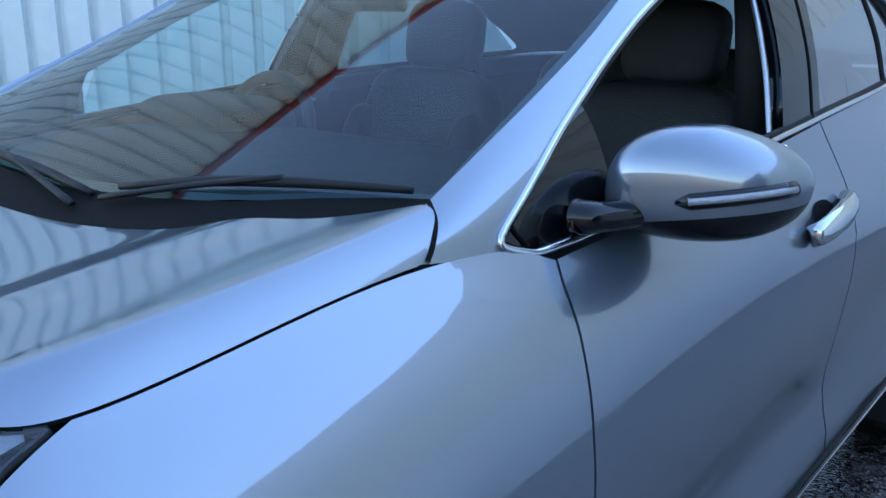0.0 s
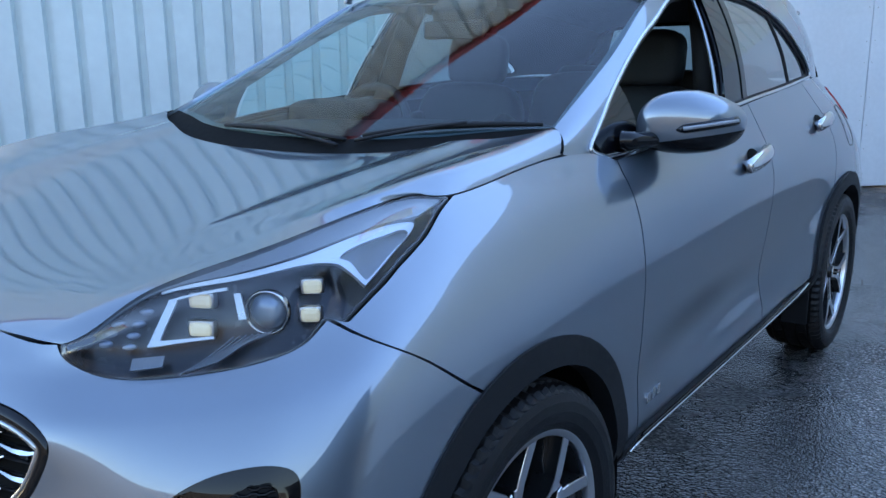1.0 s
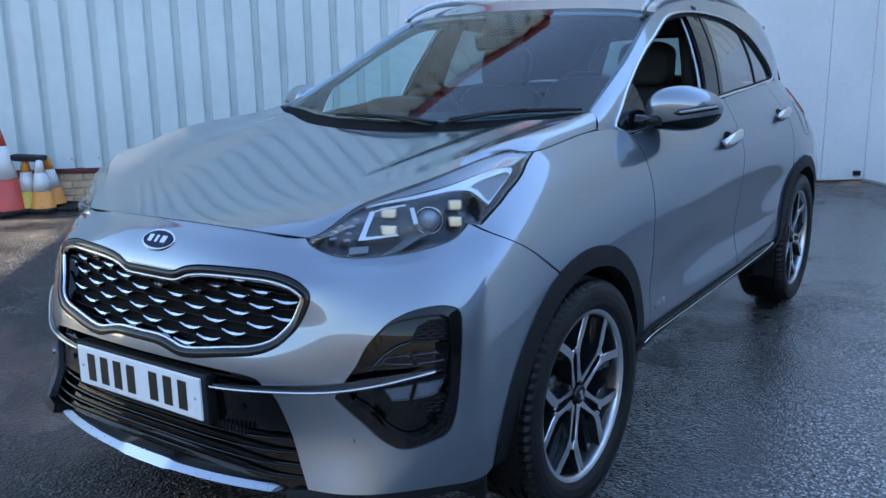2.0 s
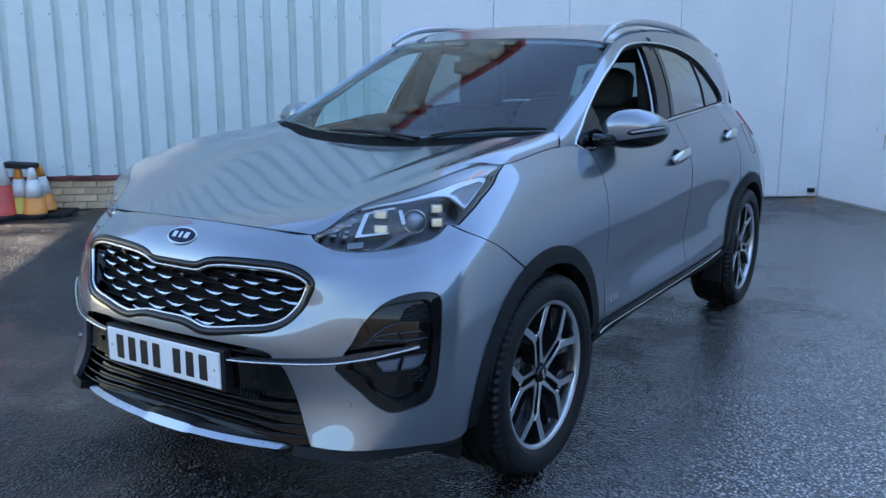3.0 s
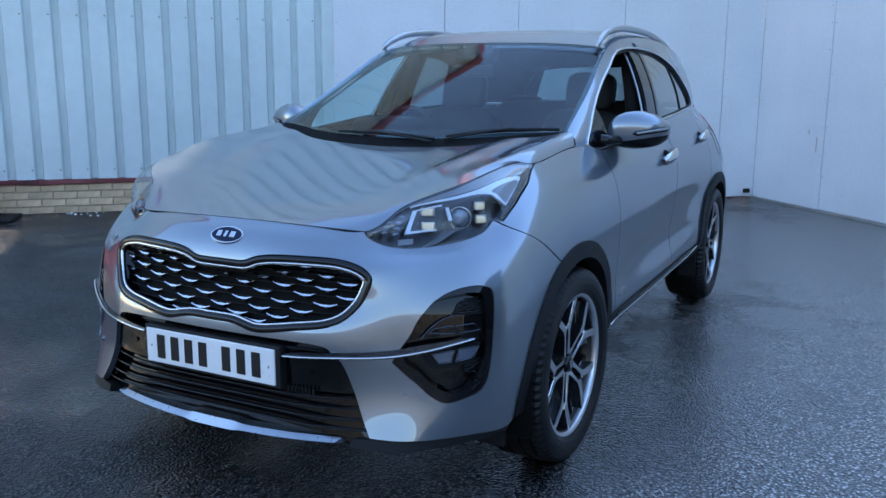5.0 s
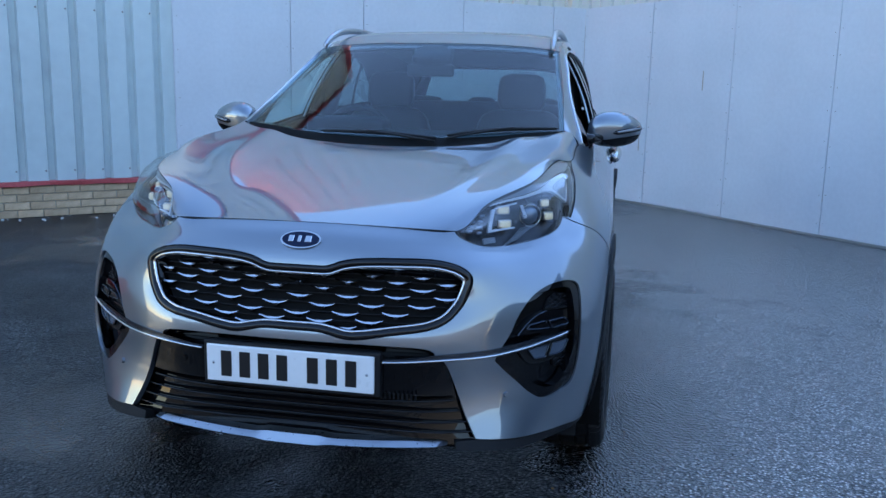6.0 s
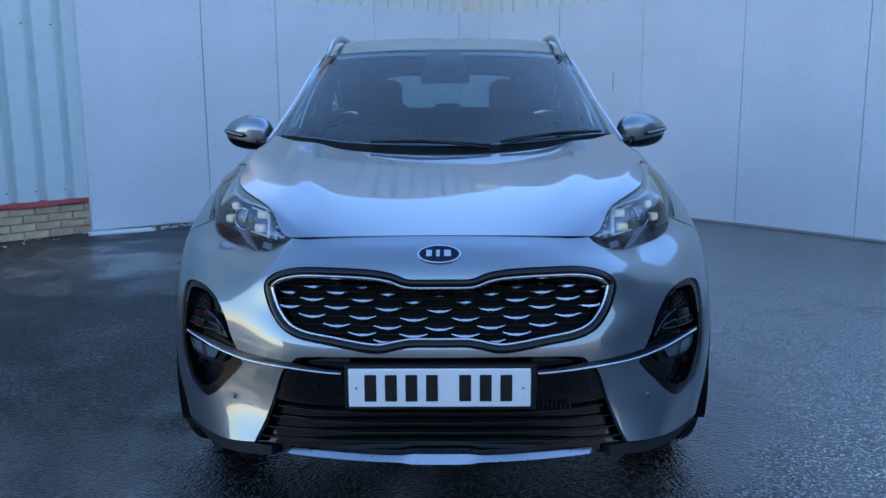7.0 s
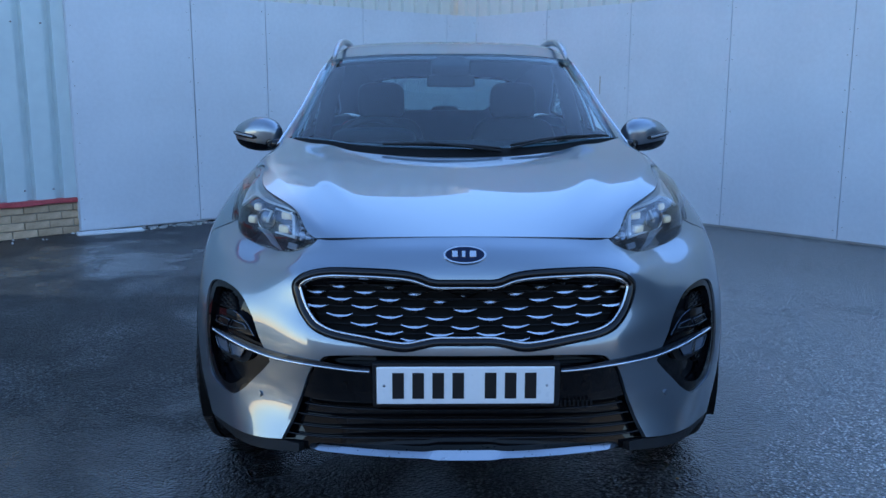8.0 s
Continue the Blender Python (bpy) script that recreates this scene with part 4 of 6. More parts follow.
blade = blade_mesh()
socket = mesh_bm("blade_socket", box((-.008, -.002, -.013), (.008, .016, -.003), .002, 1), BLACK_GLOSS)
g2 = np.stack((FLANK(grille_ring)[:, 0], FLANK(grille_ring)[:, 2]), 1)
for c in range(-7, 8):
    for r in range(6):
        x, z = c * .0755, .800 - r * .0385 - (0 if c % 2 else .0195) + .006 * min(1, abs(c) / 4) - .016 * (abs(c) < 2) * (r == 0)
        q = np.array([(x - .020, z), (x + .020, z), (x, z + .012), (x, z - .012)])
        if inside(g2, q).all() and edge_distance(g2, np.array([(x, z)]))[0] > .032:
            uv = FLANK.locate("f", (abs(x), z))
            p = FLANK(uv)[0]
            nn = SGN * FLANK.normal(uv)[0]
            p, yaw = p - nn * .034, math.degrees(math.atan2(nn[0], -nn[1]))
            if x < 0:
                p[0], yaw = -p[0], -yaw
            one = part("grille_blade", blade, None, grille, "small chrome blade", pose(*p, 0, 0, yaw))
            if r < 5:
                part("blade_socket", socket, None, one)
for z in np.arange(.615, .83, .0192):
    w = 0.49 if .66 < z < .80 else 0.44
    h = FLANK.places(f"f 0 {z:.3f}, f .2 {z:.3f}, f .35 {z:.3f}, f {w} {z:.3f}")
    uv = catmull(np.vstack(((h * (-1, 1))[::-1][:-1], h)), 4)
    keep = inside(grille_ring, uv) & (edge_distance(grille_ring * (.2, .14), uv * (.2, .14)) > .02)
    uv = uv[keep]
    if len(uv) > 4 and z < .79:
        part("grille_bar", ribbon("grille_bar", FLANK(uv) - SGN * FLANK.normal(uv) * 0.05, SGN * FLANK.normal(uv), 0.004, BLACK_PLASTIC, 0.012), None, grille)

# fog-lamp corners
FOG_INNER = outline(FLANK.places("uv 2.93 2.40, uv 2.96 2.60, uv 3.05 2.90, uv 3.23 3.115, uv 3.586 3.21, uv 3.848 3.20, uv 3.98 3.08, uv 4.088 2.586, uv 4.16 1.90, f .806 .49, f .785 .44, f .745 .425, f .70 .450, f .66 .495, f .625 .528"), (), 5)
FOG_LENS = material("fog_lens", (0.10, 0.13, 0.18), 0.10, 0.3, 0.8)
both("fog_bezel", trimmed("fog_bezel", FLANK, fog_ring, BLACK_GLOSS, holes=(FOG_INNER,), step=0.015, stretch=(.2, .14), lip=0.03, out=-0.006), car, "gloss black fog-lamp surround")
both("fog_recess", trimmed("fog_recess", FLANK, fog_ring, BLACK_GLOSS, step=0.015, stretch=(.2, .14), lip=0.0, out=-0.042), car)
SHELF = outline(FLANK.places("uv 3.20 2.16, uv 3.273 2.418, uv 3.379 2.593, uv 3.524 2.681, uv 4.069 2.651, uv 4.10 2.24"), (0, 3, 4, 5), 5)
both("fog_shelf", trimmed("fog_shelf", FLANK, SHELF, BLACK_GLOSS, step=0.012, stretch=(.2, .14), lip=0.02, out=-0.022), car, "gloss black shelf over the fog lamps")
both("shelf_edge", ribbon("shelf_edge", FLANK(SHELF[:16]) - SGN * FLANK.normal(SHELF[:16]) * .021, SGN * FLANK.normal(SHELF[:16]), .0045, CHROME_DARK, .003), car)
for text, lens in (("uv 3.286 2.30, uv 3.317 2.392, uv 3.548 2.448, uv 3.655 2.275, uv 3.429 2.285", BLACK_GLOSS), ("uv 3.622 2.439, uv 3.911 2.480, uv 4.04 2.32, uv 3.706 2.275", BLACK_GLOSS),
                   ("uv 3.386 1.842, uv 3.705 1.91, uv 3.674 1.647, uv 3.492 1.634", FOG_LENS), ("uv 3.753 1.926, uv 4.07 1.964, uv 3.997 1.739, uv 3.928 1.695, uv 3.72 1.653", FOG_LENS)):
    pts = FLANK.places(text)
    cell = outline(pts, range(len(pts)), 5)
    both("fog_lamp", trimmed("fog_lamp", FLANK, cell, lens, step=0.012, stretch=(.2, .14), lip=0.02, out=-0.018), car, "clear fog-lamp cell" if lens is FOG_LENS else "")
    both("fog_lamp_rim", ribbon("fog_lamp_rim", FLANK(cell) - SGN * FLANK.normal(cell) * .0165, SGN * FLANK.normal(cell), .004, CHROME_DARK, .003, True), car, "smoked chrome rim")
both("fog_tray", trimmed("fog_tray", FLANK, outline(FLANK.places("uv 3.25 1.86, uv 3.70 1.95, uv 4.10 2.02, uv 4.04 1.66, uv 3.93 1.58, uv 3.46 1.52"), (0, 2), 5), BLACK_PLASTIC, step=0.012, stretch=(.2, .14), lip=0.02, out=-0.026), car)
for text, rows in (("uv 3.52 2.696, uv 3.546 2.998, uv 3.692 3.12, uv 3.887 3.124, uv 4.009 3.02, uv 4.069 2.679", (3.10, 3.03, 2.96, 2.89, 2.82, 2.75)),
                   ("uv 3.847 1.58, uv 4.171 1.68, uv 4.195 1.338, uv 3.934 1.36", (1.60, 1.53, 1.46, 1.39))):
    pts = FLANK.places(text)
    area = outline(pts, range(len(pts)), 5)
    both("fog_mesh", trimmed("fog_mesh", FLANK, area, BLACK_PLASTIC, step=0.012, stretch=(.2, .14), lip=0.01, out=-0.034), car)
    for q, v in enumerate(rows):
        u = np.linspace(3.45, 4.25, 33)
        line = np.stack((u, v + .012 * np.sign(np.sin((u * 11 + q % 2) * math.pi))), 1)
        line = line[inside(area, line)]
        if len(line) > 3:
            both("mesh_rib", ribbon("mesh_rib", FLANK(line) - SGN * FLANK.normal(line) * .033, SGN * FLANK.normal(line), .005, BLACK_GLOSS, .005), car)

# headlamps
LAMP_GREY = material("lamp_housing", (0.022, 0.026, 0.034), 0.25, 0.3)
LAMP_SILVER = material("lamp_silver", (0.55, 0.58, 0.63), 0.28, 0.55, spread=0.02, fine=900, rough_spread=0.02)
MARKER = material("marker_lens", (0.20, 0.22, 0.25), 0.3, 0.3, spread=0.1, fine=400, bump=0.3, bump_scale=700)
lamp_ring = outline(FLANK.places("uv 2.0 5.955, " + LAMP_LOW.replace("s -.384 .913", "s -.388 .914") + ", " + LAMP_SIDE + ", uv 5.82 5.95, uv 5.6 5.965, uv 5.3 5.965, uv 5 5.965, uv 4.5 5.965, uv 4 5.965, uv 3.5 5.965, uv 3 5.965, uv 2.5 5.965"), (0, 6), 6)
lamps = both("headlamp", trimmed("headlamp", FLANK, lamp_ring, LAMP_GREY, step=0.02, stretch=(.2, .14), lip=0.0, out=-0.06), car, "clear lens over dark housing, small lit lamps")


def lens_surface(uv):
    """The lamp's lens, domed outwards inside its edge."""
    d = edge_distance(lamp_ring * (.2, .14), uv * (.2, .14)) * inside(lamp_ring, uv)
    return FLANK(uv) + SGN * FLANK.normal(uv) * (.040 * (1 - np.exp(-(d / .030) ** 1.3)) * np.clip((5.95 - uv[:, 1]) * 3, .06, 1))[:, None]


for lamp, mir in zip(lamps, (1, -1)):
    def add(name, me, label=""):
        ob = part(name, me if mir > 0 else mirrored(me), None, lamp, label)
        return ob
    add("lens", trimmed("lens", lens_surface, lamp_ring, LENS, step=0.012, stretch=(.2, .14), lip=0.0, out=0.001), "clear plastic lens").visible_shadow = False
    lp, ln = FLANK(lamp_ring), SGN * FLANK.normal(lamp_ring)
    nlr = len(lp)
    add("side_wall", mesh_of("side_wall", np.vstack((lp - ln * .003, lp - ln * .08)), [(i, (i + 1) % nlr, nlr + (i + 1) % nlr, nlr + i) for i in range(nlr)], LAMP_GREY, True))
    rim_k = int(nlr * .66)
    add("seal", ribbon("seal", (lp - ln * .004)[:rim_k], ln[:rim_k], .008, BLACK_PLASTIC, .003, False), "black rubber seal")
    # grey strip along the top edge: the lens's reflection put in as colour
    top = np.linspace(2.25, 5.70, 24)
    low = np.interp(top, (2.25, 3.05, 3.6, 4.25, 4.85, 5.2, 5.7), (5.955, 5.93, 5.845, 5.80, 5.80, 5.76, 5.93))
    brow = np.vstack((np.stack((top, np.full(24, 5.962)), 1), np.stack((top, low), 1)[::-1]))
    add("lamp_sheen", trimmed("lamp_sheen", FLANK, brow, MARKER, step=0.012, stretch=(.2, .14), lip=0.006, out=-0.006), "grey strip standing in for reflection on the lens")
    band = FLANK.places("uv 3.047 5.925, uv 3.627 5.835, uv 4.021 5.80, uv 4.265 5.785, uv 4.574 5.79, uv 4.844 5.785, uv 5.10 5.755, uv 5.175 5.70, uv 4.93 5.52, uv 4.66 5.33, uv 4.50 5.56, uv 4.42 5.632, uv 4.246 5.705, uv 4.005 5.745, uv 3.613 5.788, uv 3.038 5.895")
    hole = FLANK.places("uv 4.48 5.66, uv 4.62 5.70, uv 4.86 5.70, uv 5.02 5.70, uv 5.09 5.64, uv 4.90 5.52, uv 4.70 5.385, uv 4.64 5.42, uv 4.556 5.58")
    add("marker_band", trimmed("marker_band", FLANK, outline(band, (0, 9, 15), 5), LAMP_SILVER, holes=(outline(hole, (), 5),), step=0.012, stretch=(.2, .14), lip=0.008, out=-0.012), "pale silver band that frames the corner marker")
    add("marker", trimmed("marker", FLANK, outline(hole, (), 5), MARKER, step=0.012, stretch=(.2, .14), lip=0.006, out=-0.019), "grey corner marker lens")
    add("lamp_bracket", trimmed("lamp_bracket", FLANK, outline(FLANK.places("uv 3.566 5.748, uv 3.107 5.807, uv 3.04 5.777, uv 2.785 5.421, uv 2.80 5.34, uv 3.298 5.274, uv 3.306 5.300, uv 2.915 5.375, uv 2.892 5.44, uv 3.105 5.745, uv 3.157 5.777, uv 3.556 5.72"), (0, 5, 6, 11), 5), LAMP_SILVER, step=0.01, stretch=(.2, .14), lip=0.008, out=-0.022), "silver bracket round the lamp cells")
    add("projector_fin", trimmed("projector_fin", FLANK, FLANK.places("uv 3.60 5.67, uv 3.66 5.66, uv 3.635 5.405, uv 3.565 5.41"), SATIN, step=0.012, stretch=(.2, .14), lip=0.01, out=-0.022), "bright upright fin")
    add("lamp_block", trimmed("lamp_block", FLANK, FLANK.places("uv 2.60 5.25, uv 2.86 5.20, uv 2.82 5.06, uv 2.56 5.07"), MARKER, step=0.012, stretch=(.2, .14), lip=0.006, out=-0.024), "small silver block")
    for q in range(7):
        add("lamp_rib", strip("lamp_rib", FLANK, f"uv {2.95 + q * .05:.3f} {4.95 + q * .012:.3f}, uv {3.20 + q * .055:.3f} {5.10 + q * .01:.3f}, uv {3.46 + q * .06:.3f} {5.26 - q * .005:.3f}", 0.0025, MARKER, 0.002, -0.03, 4, sign=SGN))
    for u, v, w in ((3.289, 5.698, 1.15), (3.197, 5.412, 1.15), (4.271, 5.53, .95), (4.197, 5.292, .95)):
        uv = np.array([(u, v)])
        nn = SGN * FLANK.normal(uv)[0]
        m = Matrix.Translation(FLANK(uv)[0] - nn * .034) @ Vector((-nn[0] * .35, -1, 0)).to_track_quat("-Y", "Z").to_matrix().to_4x4()
        m = Matrix.Translation(FLANK(uv)[0] - nn * .034) @ Matrix.Rotation(math.atan2(nn[0], -nn[1]) * .7, 4, "Z")
        for nm, sz, mt, dy in (("lamp_cup", 1.25, SATIN, .006), ("led_cell", 1.0, LED, 0)):
            bm = box((-.0165 * w * sz, -.006 + dy, -.0115 * sz), (.0165 * w * sz, .012 + dy, .0115 * sz), .0075)
            bm.transform(m)
            add(nm, mesh_bm(nm, bm, mt), "lit white lamp cell" if mt is LED else "")
    uv = np.array([(3.853, 5.453)])
    nn = SGN * FLANK.normal(uv)[0]
    c = FLANK(uv)[0] - nn * .055
    m = Matrix.Translation(c) @ Matrix.Rotation(math.atan2(nn[0], -nn[1]) * .6, 4, "Z")
    vs, fs = spin([(0.0, .0375), (-.012, .0375), (-.014, .0355), (-.012, .0335), (.0, .033)], 40, "y")
    me = mesh_of("projector_ring", vs, fs, CHROME, True)
    me.transform(m)
    add("projector_ring", me, "chrome projector ring")
    bm = bmesh.new()
    bmesh.ops.create_uvsphere(bm, u_segments=32, v_segments=16, radius=.031)
    bm.transform(m @ Matrix.Scale(.7, 4, (0, 1, 0)))
    add("projector", mesh_bm("projector", bm, material("projector_glass", (0.16, 0.2, 0.26), 0.04, 0.3, 1.0), True), "round glass projector lens")
    for u, v in ((2.855, 5.80), (2.752, 5.70), (2.581, 5.86), (2.669, 5.58), (2.478, 5.78), (2.601, 5.44), (2.400, 5.63)):
        uv = np.array([(u, v)])
        nn = SGN * FLANK.normal(uv)[0]
        bm = bmesh.new()
        bmesh.ops.create_uvsphere(bm, u_segments=16, v_segments=10, radius=1)
        bm.transform(Matrix.Translation(FLANK(uv)[0] - nn * .03) @ Matrix.Rotation(math.atan2(nn[0], -nn[1]), 4, "Z") @ Matrix.Diagonal((.0125, .008, .0070, 1)))
        add("beam_cell", mesh_bm("beam_cell", bm, material("beam_glass", (0.20, 0.24, 0.31), 0.15, 0.6, 1.0), True))

# windows
def window(name, text, mat, label, corners=()):
    g = both(name, trimmed(name, CABIN, outline(CABIN.places(text), corners or range(len(text.split(","))), 5), mat, step=0.03, stretch=(.42, .14), lip=0.0, out=-0.012), car, label)
    for o in g:
        o.visible_shadow = False


driver_glass = part("driver_window", mirrored(trimmed("driver_window", CABIN, outline(CABIN.places("s .78 1.098, s 1.37 1.148, s 1.50 1.495, s 1.40 1.495, s 1.275 1.468, s 1.10 1.398, s .80 1.26"), range(7), 5), GLASS, step=0.03, stretch=(.42, .14), lip=0.0, out=-0.012)), None, car, "clear side glass, wound up")
driver_glass.visible_shadow = False
window("rear_side_window", "s 1.60 1.160, s 2.14 1.184, s 2.20 1.186, s 2.18 1.30, s 2.13 1.452, s 1.95 1.488, s 1.72 1.503", GLASS_DARK, "tinted side glass")
window("quarter_window", "s 2.225 1.19, s 2.56 1.203, s 2.60 1.215, s 2.45 1.32, s 2.30 1.40, s 2.17 1.44", GLASS_DARK, "tinted quarter glass")
both("window_divider", strip("window_divider", CABIN, "s 2.212 1.186, s 2.19 1.32, s 2.145 1.452", 0.018, BLACK_PLASTIC, 0.006, -0.012, 8, sign=CGN), car)
both("pillar_trim", trimmed("pillar_trim", CABIN, outline(CABIN.places("s 1.375 1.146, s 1.60 1.158, s 1.72 1.505, s 1.62 1.509, s 1.52 1.506"), range(5), 6), BLACK_GLOSS, step=0.03, stretch=(.42, .14), lip=0.03, out=-0.010), car, "gloss black pillar trim")
both("pillar_joint", strip("pillar_joint", CABIN, "s 1.545 1.156, s 1.62 1.36, s 1.66 1.506", 0.007, INNER_DARK, 0.002, -0.009, 8, sign=CGN), car)
both("glass_run", strip("glass_run", CABIN, "s 1.36 1.148, s 1.43 1.32, s 1.505 1.50", 0.016, SATIN, 0.004, -0.03, 8, sign=CGN), car)
both("mirror_sail", trimmed("mirror_sail", CABIN, outline(CABIN.places("s .50 1.103, s .54 1.082, s .62 1.080, s .745 1.092, s .755 1.16, s .765 1.246, s .65 1.188"), range(7), 5), BLACK_GLOSS, step=0.02, stretch=(.42, .14), lip=0.02, out=-0.006), car, "gloss black corner piece")
both("sail_joint", strip("sail_joint", CABIN, "s .520 1.130, s .532 1.105, s .548 1.084", 0.005, INNER_DARK, 0.002, -0.004, 6, sign=CGN), car)
both("window_chrome", ribbon("window_chrome", CABIN(dlo_ring) + CGN * CABIN.normal(dlo_ring) * .002, CGN * CABIN.normal(dlo_ring), .012, CHROME, .006, True), car, "chrome window surround")
inner = dlo_ring + (CABIN.places("s 1.5 1.32")[0] - dlo_ring) * .02
both("window_seal", ribbon("window_seal", CABIN(inner) - CGN * CABIN.normal(inner) * .012, CGN * CABIN.normal(inner), .020, BLACK_PLASTIC, .004, True), car)
BACKLIGHT = Net([
    [(0, 3.37, 1.165), (.40, 3.32, 1.165), (.64, 3.17, 1.175)],
    [(0, 3.35, 1.33), (.37, 3.31, 1.325), (.59, 3.20, 1.31)],
    [(0, 3.285, 1.485), (.33, 3.27, 1.48), (.54, 3.22, 1.440)],
])
part("tailgate_frame", trimmed("tailgate_frame", BACKLIGHT, rectangle(1.99, .02, 1.98), BLACK_GLOSS, holes=(rectangle(1.5, .25, 1.72),), step=.04, stretch=(.35, .18), lip=.03), None, car)
back_glass = part("rear_window", trimmed("rear_window", BACKLIGHT, rectangle(1.5, .25, 1.72), GLASS_DARK, step=.05, stretch=(.35, .18), lip=0), None, car, "tinted rear glass")
back_glass.visible_shadow = False
part("roof_spoiler", mesh_of("roof_spoiler", *tube([(x, 3.30 - .10 * abs(x), 1.495 - .05 * abs(x) ** 2) for x in np.linspace(-.52, .52, 21)], .035, 10, .45), PAINT, True), None, car)

both("pillar_seam", strip("pillar_seam", CABIN, "uv 0.02 2.95, uv 0.03 2.0, uv 0.03 1.0, uv 0.05 0.1", 0.006, INNER_DARK, 0.0025, 0.001, 6, sign=CGN), car)

# roof rails
rail = catmull([(.585, 1.17, 1.512), (.582, 1.26, 1.553), (.578, 1.42, 1.592), (.578, 1.7, 1.613), (.578, 2.1, 1.609), (.574, 2.45, 1.580), (.568, 2.68, 1.545), (.566, 2.76, 1.520)], 8)
both("roof_rail", mesh_of("roof_rail", *tube(rail, [.008 + .008 * math.sin(math.pi * i / (len(rail) - 1)) ** .3 for i in range(len(rail))], 10, 1.1), SATIN, True), car, "satin silver roof rail")
both("rail_foot", mesh_bm("rail_foot", box((.578, 1.165, 1.500), (.592, 1.20, 1.516), .005), SATIN), car)

# wipers and scuttle
part("scuttle", trimmed("scuttle", SCREEN, rectangle(2.9, -.13, .06), INNER_DARK, step=.03, stretch=(.24, .5), lip=.02, out=.002), None, car, "black plastic scuttle panel")


def on_screen(x, y, out):
    uv = SCREEN.locate("t", (abs(x), y), 0, 3)
    p, nn = SCREEN(uv)[0], SCREEN.normal(uv)[0]
    nn = nn if nn[2] > 0 else -nn
    p = p + nn * out
    return (math.copysign(p[0], x), p[1], p[2])


for x0, y0, x1, y1 in ((.19, .292, -.30, .325), (.23, .315, .665, .455)):
    wiper = part("wiper", mesh_of("wiper", *tube([on_screen(x0 + (x1 - x0) * t, y0 + (y1 - y0) * t, .009 + .004 * math.sin(math.pi * t)) for t in np.linspace(0, 1, 12)], [.006 + .004 * math.sin(math.pi * t) for t in np.linspace(0, 1, 12)], 8, .8), BLACK_PLASTIC, True), None, car)
    part("wiper_arm", mesh_of("wiper_arm", *tube([on_screen(x0 + (x1 - x0) * t * .6, y0 + (y1 - y0) * t * .6 - .03 * (1 - t), .014 + .005 * t) for t in np.linspace(0, 1, 8)], .0065, 8, .7), BLACK_PLASTIC, True), None, wiper)

# door mirrors
def mirror_shell(zcut=None, upper=True, grow=1.0):
    """The rounded mirror head, whole or cut at a height; it is blunt towards the rear."""
    bm = bmesh.new()
    bmesh.ops.create_uvsphere(bm, u_segments=48, v_segments=32, radius=1)
    for v in bm.verts:
        x, y, z = v.co
        sx, sy, sz = (math.copysign(abs(c) ** e, c) for c, e in ((x, .72), (y, .85), (z, .74 if z < 0 else .9)))
        if sy > 0:
            sy = min(sy, .55)
        lean = .012 * sx
        v.co = Vector((.902 + sx * .118 * grow + .01 * sz, .785 + sy * .085 * grow + .045 * sx, 1.145 + sz * (.079 - .026 * max(0, sx) * (z > 0) - .010 * max(0, sx) * (z <= 0)) * grow - lean * .3))
    if zcut is not None:
        bmesh.ops.bisect_plane(bm, geom=bm.verts[:] + bm.edges[:] + bm.faces[:], plane_co=(0.9, 0, zcut), plane_no=(-.16, 0, 1), clear_outer=not upper, clear_inner=upper)
    return bm


mirrors = both("door_mirror", mesh_bm("door_mirror", mirror_shell(1.108, True), PAINT, True), car, "body-coloured mirror head")
for ob, mir in zip(mirrors, (1, -1)):
    def add(name, me, label=""):
        return part(name, me if mir > 0 else mirrored(me), None, ob, label)
    add("lower_cap", mesh_bm("lower_cap", mirror_shell(1.108, False), BLACK_GLOSS, True), "gloss black underside")
    bm = box((-.085, 0, -.052), (.078, .004, .050), .002)
    bm.transform(pose(.901, .836, 1.145, 0, 0, 20))
    add("mirror_glass", mesh_bm("mirror_glass", bm, material("mirror_silver", (.85, .86, .87), .02, 1.0)), "mirror glass")
    pts = []
    for t in np.linspace(0, 1, 14):
        sx = -.05 + .98 * t
        pts.append((.902 + sx * .118, .785 - .085 * math.sqrt(max(0, 1 - abs(sx) ** 2.4)) ** 1.0 + .045 * sx - .0015, 1.132 + .020 * t))
    add("indicator_base", mesh_of("indicator_base", *tube(pts, [.012 * min(1, .2 + 6 * t) for t in np.linspace(0, 1, 14)], 10, .95), BLACK_GLOSS, True))
    add("indicator", mesh_of("indicator", *tube([(a + .003 * q / 11, b - .0060, c + .001) for q, (a, b, c) in enumerate(pts[2:])], .0076, 10, .8), material("indicator_lens", (.30, .31, .33), .25, .2, .4, fine=300, bump=.4, bump_scale=250), True), "clear ribbed indicator strip")
    arm = catmull([(.785, .640, 1.106), (.805, .645, 1.108), (.828, .685, 1.108), (.85, .74, 1.110), (.875, .78, 1.112)], 6)
    add("mirror_arm", mesh_of("mirror_arm", *tube(arm, [.030 - .006 * math.sin(math.pi * i / (len(arm) - 1)) for i in range(len(arm))], 14, .85), BLACK_GLOSS, True), "gloss black mirror arm")

